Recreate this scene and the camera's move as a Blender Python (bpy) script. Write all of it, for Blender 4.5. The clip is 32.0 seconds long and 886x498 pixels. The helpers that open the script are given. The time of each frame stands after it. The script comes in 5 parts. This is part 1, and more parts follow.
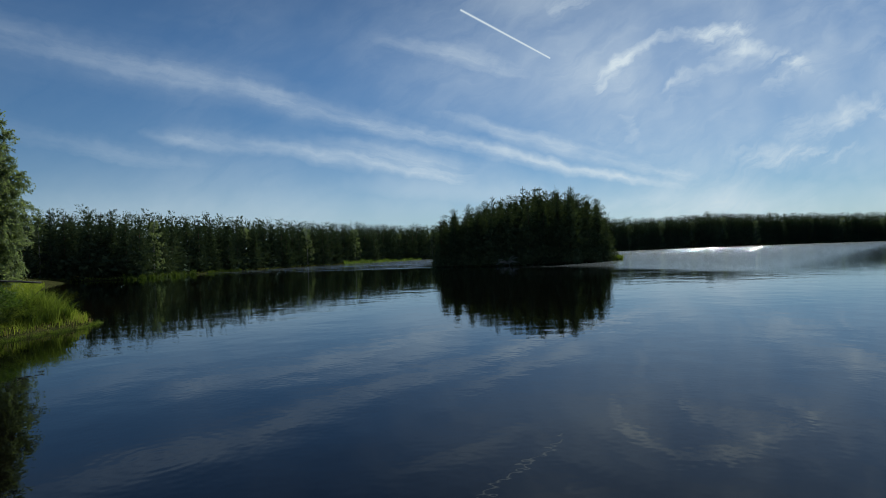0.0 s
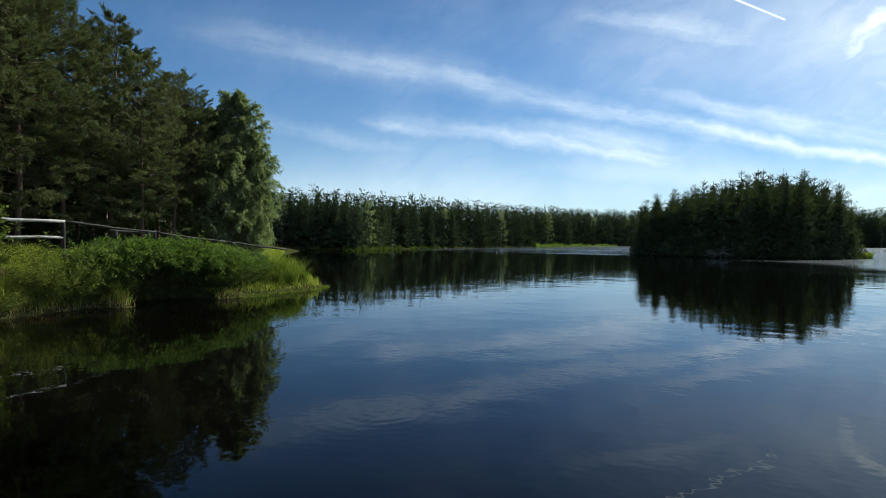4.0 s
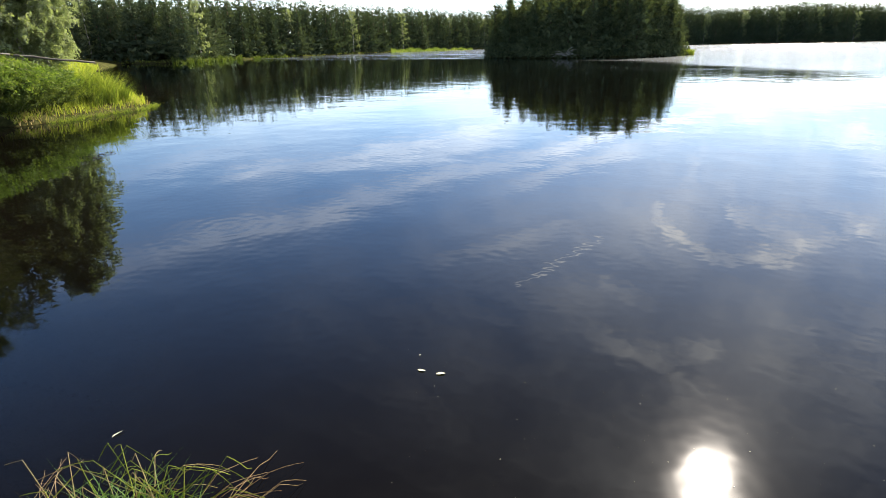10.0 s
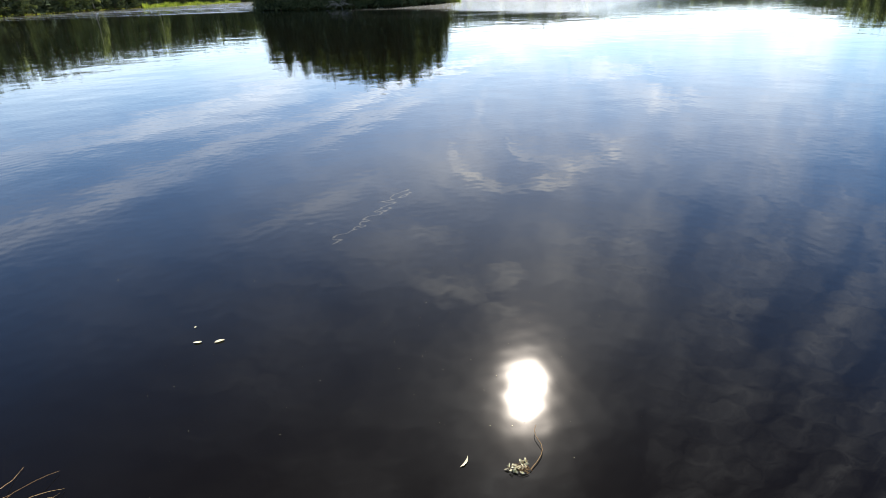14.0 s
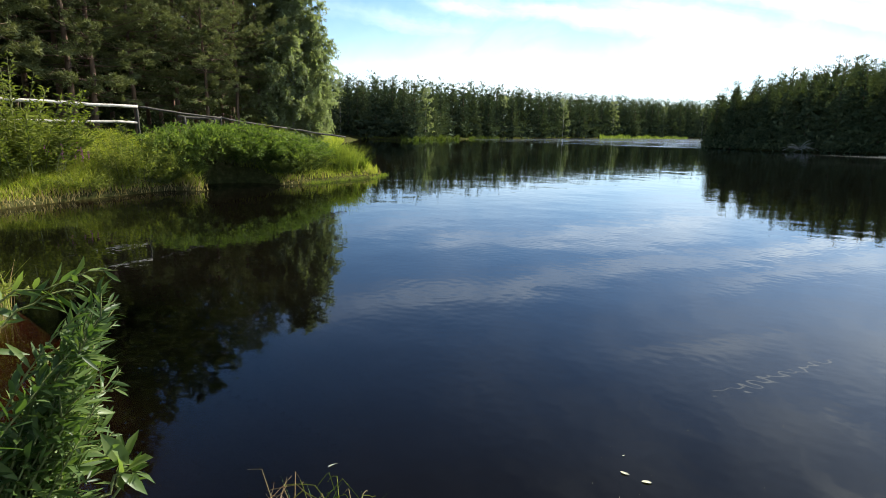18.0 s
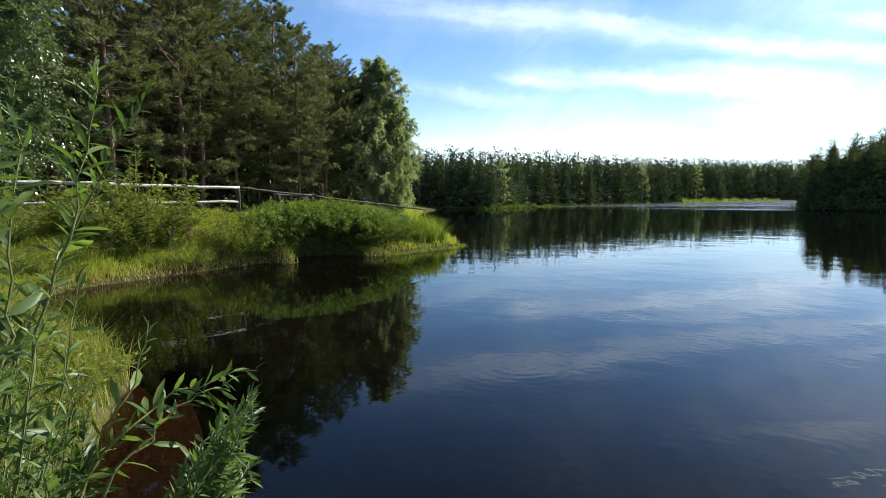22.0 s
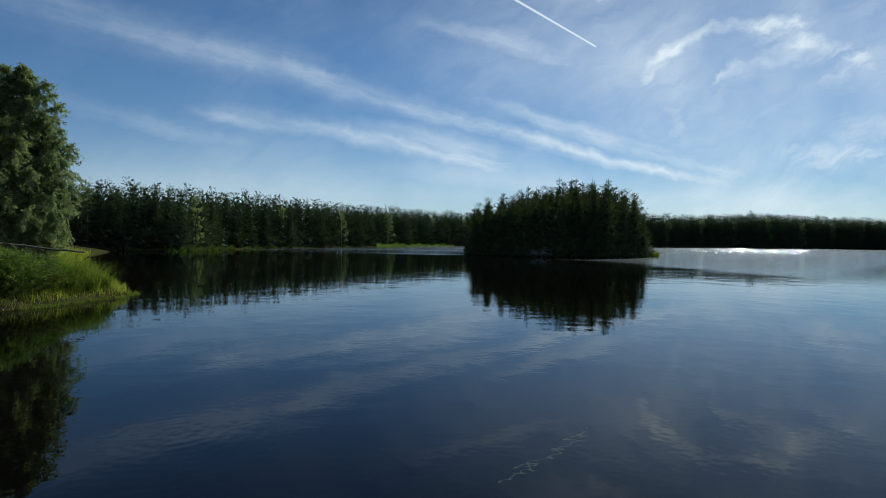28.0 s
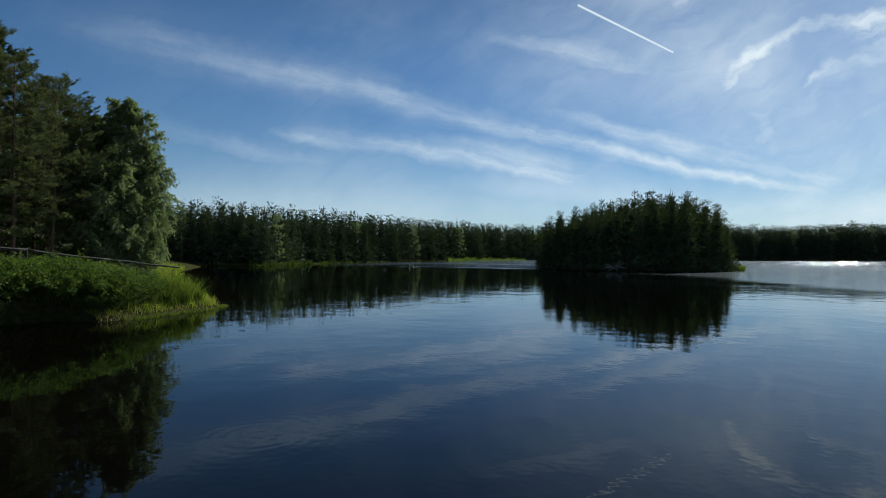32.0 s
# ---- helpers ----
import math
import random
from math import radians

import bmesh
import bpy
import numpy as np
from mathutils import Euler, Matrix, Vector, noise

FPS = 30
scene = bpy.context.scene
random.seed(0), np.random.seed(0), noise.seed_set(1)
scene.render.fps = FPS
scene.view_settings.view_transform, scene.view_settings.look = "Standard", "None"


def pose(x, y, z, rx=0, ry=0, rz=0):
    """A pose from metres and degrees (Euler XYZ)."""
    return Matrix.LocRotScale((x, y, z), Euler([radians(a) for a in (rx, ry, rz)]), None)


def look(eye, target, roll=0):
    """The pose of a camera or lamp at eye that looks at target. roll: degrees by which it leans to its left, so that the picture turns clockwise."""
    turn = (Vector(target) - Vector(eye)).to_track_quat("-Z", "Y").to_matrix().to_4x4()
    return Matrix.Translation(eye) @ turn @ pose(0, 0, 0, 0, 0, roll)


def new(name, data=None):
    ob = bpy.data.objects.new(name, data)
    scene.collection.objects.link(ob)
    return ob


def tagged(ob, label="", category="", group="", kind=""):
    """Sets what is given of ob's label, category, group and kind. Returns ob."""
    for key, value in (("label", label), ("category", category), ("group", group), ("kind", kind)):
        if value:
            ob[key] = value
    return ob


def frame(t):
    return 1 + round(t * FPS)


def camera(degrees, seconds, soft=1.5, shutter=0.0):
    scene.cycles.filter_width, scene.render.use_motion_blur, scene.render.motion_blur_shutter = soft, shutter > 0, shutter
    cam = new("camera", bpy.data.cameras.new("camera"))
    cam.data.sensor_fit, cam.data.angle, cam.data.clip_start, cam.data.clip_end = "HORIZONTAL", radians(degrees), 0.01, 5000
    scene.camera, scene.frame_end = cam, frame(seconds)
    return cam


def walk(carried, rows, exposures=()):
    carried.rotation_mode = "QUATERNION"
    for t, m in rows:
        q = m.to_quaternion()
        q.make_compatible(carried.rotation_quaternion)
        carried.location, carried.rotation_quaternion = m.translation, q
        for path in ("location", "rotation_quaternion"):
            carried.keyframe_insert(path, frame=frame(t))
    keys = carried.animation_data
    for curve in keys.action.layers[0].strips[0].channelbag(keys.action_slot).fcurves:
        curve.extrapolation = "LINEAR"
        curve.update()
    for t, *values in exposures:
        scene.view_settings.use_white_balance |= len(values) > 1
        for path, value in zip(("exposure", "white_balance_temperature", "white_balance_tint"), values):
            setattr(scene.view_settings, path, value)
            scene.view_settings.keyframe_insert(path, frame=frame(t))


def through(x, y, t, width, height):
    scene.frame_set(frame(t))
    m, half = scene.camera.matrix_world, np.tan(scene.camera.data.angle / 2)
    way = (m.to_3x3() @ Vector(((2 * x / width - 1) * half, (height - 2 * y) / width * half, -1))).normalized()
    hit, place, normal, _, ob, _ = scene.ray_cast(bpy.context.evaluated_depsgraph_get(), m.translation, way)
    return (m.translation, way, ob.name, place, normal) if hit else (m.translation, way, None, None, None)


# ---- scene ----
cam = camera(78.0, 32.0, soft=0.7)
PATH = [
    (0.0, (0.005, 0.107, 1.750), (1.187, 0.444, -2.126)),
    (0.5, (-0.011, 0.054, 1.747), (4.484, 1.111, -1.487)),
    (1.0, (-0.085, -0.014, 1.737), (11.544, -0.031, -0.576)),
    (1.5, (-0.151, 0.046, 1.731), (17.528, -0.867, -0.663)),
    (2.0, (-0.173, 0.069, 1.740), (20.904, -0.414, 0.051)),
    (2.5, (-0.185, 0.080, 1.745), (23.203, -0.201, -0.024)),
    (4.5, (-0.167, 0.068, 1.745), (20.531, -1.589, 0.397)),
    (5.0, (-0.143, 0.046, 1.739), (20.671, -2.167, -0.055)),
    (5.5, (-0.107, 0.013, 1.740), (20.589, -2.483, 0.063)),
    (6.0, (-0.096, 0.009, 1.739), (19.550, -3.157, -0.034)),
    (6.5, (-0.057, -0.020, 1.732), (17.120, -6.065, 0.024)),
    (7.0, (-0.021, 0.051, 1.703), (12.975, -10.704, 0.339)),
    (7.5, (0.001, 0.053, 1.674), (10.064, -19.073, -0.445)),
    (8.0, (0.001, 0.065, 1.666), (8.256, -21.964, -0.174)),
    (8.5, (0.009, 0.071, 1.666), (7.849, -23.037, -0.761)),
    (9.0, (0.010, 0.067, 1.672), (8.048, -22.661, -1.109)),
    (9.5, (0.028, 0.062, 1.664), (7.656, -21.518, -0.150)),
    (10.0, (0.022, 0.048, 1.684), (6.718, -20.546, -0.920)),
    (10.5, (0.028, 0.055, 1.680), (6.303, -20.542, -1.055)),
    (11.0, (0.029, 0.051, 1.685), (6.310, -21.194, -1.143)),
    (11.5, (0.028, 0.054, 1.680), (5.740, -21.292, -1.324)),
    (12.0, (0.039, 0.056, 1.671), (3.984, -22.231, -1.271)),
    (12.5, (0.115, 0.027, 1.672), (-2.825, -23.498, -2.195)),
    (13.0, (0.173, -0.004, 1.659), (-7.680, -24.917, -2.922)),
    (13.4, (0.210, -0.017, 1.635), (-11.310, -25.547, -2.982)),
    (15.5, (0.309, 0.036, 1.600), (-15.880, -23.810, -1.808)),
    (16.0, (0.186, 0.006, 1.668), (-6.238, -20.02, 0.09)),
    (16.5, (0.121, -0.003, 1.682), (1.531, -18.256, 1.396)),
    (17.0, (0.020, 0.023, 1.676), (9.885, -15.288, 1.815)),
    (17.5, (-0.055, 0.008, 1.695), (18.094, -13.211, 1.812)),
    (18.0, (-0.134, -0.023, 1.695), (26.880, -12.467, 1.051)),
    (18.5, (-0.163, -0.063, 1.714), (36.623, -10.867, 0.561)),
    (19.0, (-0.180, -0.082, 1.725), (42.694, -10.535, -0.990)),
    (19.5, (-0.188, -0.087, 1.735), (42.701, -9.945, -0.299)),
    (20.0, (-0.187, -0.094, 1.749), (40.147, -9.661, -0.444)),
    (20.5, (-0.179, -0.100, 1.758), (39.185, -8.906, -0.383)),
    (21.0, (-0.171, -0.104, 1.768), (37.833, -7.756, -0.313)),
    (21.5, (-0.162, -0.111, 1.778), (36.223, -6.602, -0.458)),
    (22.0, (-0.149, -0.119, 1.792), (35.021, -5.480, -0.526)),
    (22.5, (-0.129, -0.119, 1.806), (32.445, -4.293, -0.481)),
    (23.0, (-0.141, -0.075, 1.796), (27.025, -3.174, -0.720)),
    (23.5, (-0.134, -0.070, 1.800), (21.199, -2.716, -1.295)),
    (24.0, (-0.083, -0.039, 1.784), (17.690, -2.962, -1.897)),
    (24.5, (-0.014, -0.062, 1.775), (15.361, -3.624, -1.027)),
    (25.0, (0.070, -0.073, 1.794), (12.487, -3.379, 0.046)),
    (25.5, (0.114, -0.093, 1.806), (9.663, -2.898, 0.039)),
    (26.0, (0.137, -0.077, 1.820), (7.566, -2.342, 0.366)),
    (26.5, (0.132, -0.017, 1.831), (4.754, -2.327, 0.714)),
    (28.5, (0.136, 0.157, 1.826), (4.607, -0.357, 0.686)),
    (29.0, (0.115, 0.148, 1.840), (4.751, -0.057, 0.173)),
    (29.5, (0.140, 0.124, 1.839), (4.590, -0.363, 0.102)),
    (30.0, (0.172, 0.070, 1.848), (3.864, -0.347, 0.455)),
    (30.5, (0.250, 0.028, 1.854), (5.662, 0.092, 0.716)),
    (31.0, (0.246, -0.027, 1.853), (6.918, 0.163, 0.256)),
    (31.5, (0.228, -0.025, 1.848), (10.110, 0.294, 0.363)),
    (32.0, (0.224, -0.020, 1.856), (12.144, 0.464, 0.424)),
]


def turn_pose(eye, yaw, pitch, roll):
    return pose(*eye, 0, 0, yaw) @ pose(0, 0, 0, 90 + pitch, 0, 0) @ pose(0, 0, 0, 0, 0, roll)


EXPOSURES = [(0.0, -0.56, 5850, 2), (2.0, 0.06, 5950, 2), (6.0, 0.25, 6200, 4), (7.0, 0.66, 6500, 8), (8.0, 1.7, 6900, 12), (8.5, 1.75, 7000, 13), (12.0, 1.62, 7050, 13), (13.0, 1.55, 7100, 14), (15.5, 1.35, 7000, 12), (16.0, 1.2, 6900, 11), (17.0, 1.08, 6700, 8), (18.0, 1.24, 6700, 8), (19.0, 1.72, 6700, 8), (20.0, 1.72, 6700, 8), (21.0, 1.50, 6600, 8), (23.0, 0.68, 6500, 7), (24.5, 0.15, 6150, 4), (26.0, -0.14, 5950, 3), (30.0, -0.42, 5870, 2), (32.0, -0.34, 5870, 2)]
walk(cam, [(t, turn_pose(eye, *turn)) for t, eye, turn in PATH], EXPOSURES)

# ---- world and sun ----
SUN_AZ, SUN_EL = 24.5, 40.2          # degrees clockwise from +y, and up


def node(tree, kind, operation=None, rotation_type=None, data_type=None, blend_type=None, sky_type=None, sun_disc=None, node_tree=None, interpolation_type=None):
    """A new node of a kind, with the settings that are given."""
    n = tree.nodes.new(kind)
    if data_type is not None:
        n.data_type = data_type
    if operation is not None:
        n.operation = operation
    if rotation_type is not None:
        n.rotation_type = rotation_type
    if blend_type is not None:
        n.blend_type = blend_type
    if sky_type is not None:
        n.sky_type = sky_type
    if sun_disc is not None:
        n.sun_disc = sun_disc
    if node_tree is not None:
        n.node_tree = node_tree
    if interpolation_type is not None:
        n.interpolation_type = interpolation_type
    return n


def math_node(tree, op, a, b=None, c=None):
    n = node(tree, "ShaderNodeMath", operation=op)
    for i, v in enumerate((a, b, c)):
        if v is None:
            continue
        if isinstance(v, (int, float)):
            n.inputs[i].default_value = v
        else:
            tree.links.new(v, n.inputs[i])
    return n.outputs[0]


def stroke_group():
    """A soft brush stroke of cloud between two points of the sky plane."""
    g = bpy.data.node_groups.new("cloud_stroke", "ShaderNodeTree")
    for name, kind in (("P", "NodeSocketVector"), ("A", "NodeSocketVector"), ("B", "NodeSocketVector"), ("WA", "NodeSocketFloat"),
                       ("WB", "NodeSocketFloat"), ("Sum", "NodeSocketFloat"), ("Amount", "NodeSocketFloat"), ("Amount End", "NodeSocketFloat")):
        g.interface.new_socket(name, in_out="INPUT", socket_type=kind)
    g.interface.new_socket("Out", in_out="OUTPUT", socket_type="NodeSocketFloat")
    gi, go = node(g, "NodeGroupInput"), node(g, "NodeGroupOutput")

    def vec(op, a, b):
        n = node(g, "ShaderNodeVectorMath", operation=op)
        g.links.new(a, n.inputs[0]), g.links.new(b, n.inputs[1])
        return n

    pa = vec("SUBTRACT", gi.outputs["P"], gi.outputs["A"]).outputs[0]
    ba = vec("SUBTRACT", gi.outputs["B"], gi.outputs["A"]).outputs[0]
    h = math_node(g, "DIVIDE", vec("DOT_PRODUCT", pa, ba).outputs["Value"], vec("DOT_PRODUCT", ba, ba).outputs["Value"])
    h = math_node(g, "MINIMUM", math_node(g, "MAXIMUM", h, 0.0), 1.0)
    along = node(g, "ShaderNodeVectorMath", operation="SCALE")
    g.links.new(ba, along.inputs[0]), g.links.new(h, along.inputs["Scale"])
    off = vec("SUBTRACT", pa, along.outputs[0]).outputs[0]
    d2 = vec("DOT_PRODUCT", off, off).outputs["Value"]
    w = math_node(g, "ADD", math_node(g, "MULTIPLY", gi.outputs["WA"], math_node(g, "SUBTRACT", 1.0, h)), math_node(g, "MULTIPLY", gi.outputs["WB"], h))
    q = math_node(g, "DIVIDE", d2, math_node(g, "MULTIPLY", w, w))
    core = math_node(g, "DIVIDE", 0.62, math_node(g, "ADD", 1.0, math_node(g, "MULTIPLY", q, math_node(g, "MULTIPLY_ADD", q, 0.35, 0.6))))
    wing = math_node(g, "DIVIDE", 0.38, math_node(g, "MULTIPLY_ADD", math_node(g, "MULTIPLY", q, q), 0.02, math_node(g, "MULTIPLY_ADD", q, 0.10, 1.0)))
    strength = math_node(g, "ADD", math_node(g, "MULTIPLY", gi.outputs["Amount"], math_node(g, "SUBTRACT", 1.0, h)), math_node(g, "MULTIPLY", gi.outputs["Amount End"], h))
    value = math_node(g, "MULTIPLY", math_node(g, "ADD", core, wing), strength)
    g.links.new(math_node(g, "MAXIMUM", gi.outputs["Sum"], value), go.inputs[0])
    return g


# strokes of cirrus on a plane that faces 8 degrees left of +y: points (x, z), half widths, amounts
LONG_STREAK = [
    ([(-0.839, 0.446), (-0.619, 0.396), (-0.486, 0.362), (-0.349, 0.333), (-0.226, 0.304), (-0.100, 0.265), (0.030, 0.231), (0.144, 0.210), (0.250, 0.182), (0.358, 0.156), (0.469, 0.135), (0.561, 0.116), (0.689, 0.091)], (0.0237, 0.0212, 0.0182, 0.0143, 0.012, 0.0095, 0.0088, 0.008, 0.0081, 0.0073, 0.0074, 0.0084, 0.0113), (0.14, 0.18, 0.25, 0.33, 0.42, 0.52, 0.60, 0.64, 0.66, 0.66, 0.62, 0.55, 0.42)),
]
SIDE_STREAK = [
    ([(0.078, 0.272), (0.177, 0.245), (0.251, 0.218), (0.360, 0.195), (0.448, 0.172), (0.539, 0.147), (0.631, 0.121), (0.713, 0.093)], (0.0052, 0.0084, 0.0106, 0.0129, 0.0108, 0.0099, 0.01, 0.0134), (0.20, 0.40, 0.48, 0.52, 0.55, 0.55, 0.50, 0.40)),
    ([(0.305, 0.217), (0.427, 0.201), (0.493, 0.159)], (0.0149, 0.0173, 0.0131), (0.25, 0.38, 0.25)),
]
WEDGE = [
    ([(-0.408, 0.233), (-0.343, 0.218), (-0.239, 0.201), (-0.142, 0.196), (-0.043, 0.184), (0.059, 0.166), (0.141, 0.146), (0.258, 0.115)], (0.005, 0.0084, 0.0102, 0.0103, 0.0131, 0.0176, 0.0231, 0.0234), (0.28, 0.30, 0.33, 0.46, 0.62, 0.66, 0.66, 0.55)),
    ([(0.026, 0.128), (0.247, 0.104)], (0.0053, 0.009), (0.44, 0.61)),
    ([(-0.844, 0.261), (-0.624, 0.231), (-0.491, 0.203), (-0.354, 0.171), (-0.163, 0.160)], (0.011, 0.013, 0.0132, 0.015, 0.0172), (0.11, 0.14, 0.18, 0.22, 0.26)),
]
FAINT_WISPS = [
    ([(-0.393, 0.432), (-0.223, 0.400)], (0.0089, 0.0101), (0.16, 0.22)),
    ([(-0.015, 0.392), (0.108, 0.379), (0.203, 0.359), (0.288, 0.324), (0.363, 0.290)], (0.0124, 0.0147, 0.019, 0.0214, 0.028), (0.26, 0.32, 0.38, 0.36, 0.26)),
    ([(0.157, 0.427), (0.181, 0.343)], (0.0105, 0.0148), (0.20, 0.24)),
    ([(-0.057, 0.363), (0.254, 0.290)], (0.0267, 0.0425), (0.10, 0.20)),
]
HAZE = [
    ([(-0.05, 0.125), (0.12, 0.115), (0.30, 0.095)], (0.022, 0.026, 0.026), (0.22, 0.46, 0.46)),
    ([(-1.6, 0.085), (-0.6, 0.078), (0.2, 0.07), (0.8, 0.066), (1.6, 0.07)], (0.045, 0.045, 0.044, 0.040, 0.045), (0.24, 0.28, 0.36, 0.38, 0.36)),
]
SWIRL = [
    ([(0.401, 0.263), (0.434, 0.306), (0.461, 0.344), (0.502, 0.370), (0.549, 0.393), (0.620, 0.409), (0.716, 0.426), (0.801, 0.424)], (0.0146, 0.0146, 0.013, 0.0115, 0.0116, 0.0134, 0.0118, 0.0077), (0.31, 0.45, 0.53, 0.56, 0.54, 0.56, 0.56, 0.28)),
    ([(0.631, 0.387), (0.726, 0.390), (0.810, 0.362), (0.883, 0.334), (0.969, 0.302)], (0.0167, 0.0203, 0.017, 0.0154, 0.0155), (0.42, 0.56, 0.47, 0.39, 0.31)),
]
SWIRL_ARMS = [
    ([(0.542, 0.276), (0.574, 0.306), (0.628, 0.333), (0.707, 0.363)], (0.0065, 0.0084, 0.0094, 0.0133), (0.40, 0.52, 0.54, 0.48)),
    ([(0.424, 0.268), (0.488, 0.250), (0.503, 0.220), (0.449, 0.196)], (0.0129, 0.013, 0.0121, 0.011), (0.36, 0.38, 0.34, 0.30)),
    ([(0.298, 0.445), (0.338, 0.423), (0.321, 0.384)], (0.0064, 0.0073, 0.0073), (0.36, 0.42, 0.34)),
    ([(0.381, 0.457), (0.338, 0.419)], (0.0065, 0.0064), (0.30, 0.36)),
    ([(0.535, 0.471), (0.580, 0.424)], (0.0075, 0.0075), (0.40, 0.34)),
    ([(0.363, 0.290), (0.500, 0.311)], (0.0366, 0.0465), (0.20, 0.20)),
]
EAST_WISPS = [
    ([(0.627, 0.236), (0.690, 0.256)], (0.0066, 0.0067), (0.52, 0.52)),
    ([(0.641, 0.207), (0.828, 0.227)], (0.01, 0.0102), (0.47, 0.47)),
    ([(0.646, 0.189), (0.741, 0.172), (0.888, 0.168), (1.080, 0.195)], (0.0122, 0.0157, 0.0159, 0.0209), (0.44, 0.52, 0.52, 0.49)),
    ([(0.739, 0.143), (0.974, 0.139)], (0.0134, 0.0161), (0.36, 0.39)),
    ([(0.918, 0.288), (1.031, 0.259), (1.215, 0.264)], (0.0103, 0.0162, 0.0283), (0.47, 0.55, 0.52)),
    ([(0.786, 0.193), (0.953, 0.241), (1.155, 0.291)], (0.0212, 0.0255, 0.0252), (0.47, 0.52, 0.47)),
]
HIGH_WISPS = [
    ([(0.46, 0.31), (0.56, 0.33), (0.68, 0.37), (0.82, 0.33), (0.92, 0.28)], (0.05, 0.055, 0.055, 0.06, 0.05), (0.26, 0.28, 0.30, 0.28, 0.24)),
    ([(0.70, 0.22), (0.85, 0.21), (1.05, 0.22)], (0.04, 0.05, 0.05), (0.30, 0.32, 0.30)),
    ([(0.322, 0.399), (0.342, 0.455), (0.429, 0.494), (0.553, 0.533)], (0.0197, 0.018, 0.0216, 0.0256), (0.41, 0.49, 0.49, 0.46)),
    ([(0.268, 0.512), (0.362, 0.585), (0.472, 0.636), (0.572, 0.621), (0.660, 0.617)], (0.0159, 0.0198, 0.024, 0.0273, 0.0216), (0.32, 0.49, 0.51, 0.51, 0.46)),
    ([(0.691, 0.540), (0.786, 0.572), (0.857, 0.653)], (0.0147, 0.0154, 0.0132), (0.41, 0.54, 0.54)),
    ([(0.401, 0.721), (0.562, 0.720), (0.634, 0.664)], (0.0376, 0.0388, 0.0284), (0.41, 0.57, 0.54)),
]
SUN_VEIL = [
    ([(0.350, 0.507), (0.689, 0.593)], (0.09, 0.11), (0.28, 0.32)),
    ([(0.548, 0.756), (0.623, 0.967), (0.654, 1.175)], (0.16, 0.22, 0.22), (0.34, 0.44, 0.34)),
    ([(0.18, 0.33), (0.42, 0.34), (0.70, 0.33), (1.0, 0.24), (1.4, 0.22)], (0.09, 0.12, 0.13, 0.13, 0.14), (0.14, 0.26, 0.29, 0.28, 0.26)),
]
CONTRAIL = [((0.17, 0.450), (0.336, 0.362), 0.0014, 0.95), ((0.336, 0.362), (0.372, 0.338), 0.003, 0.3)]


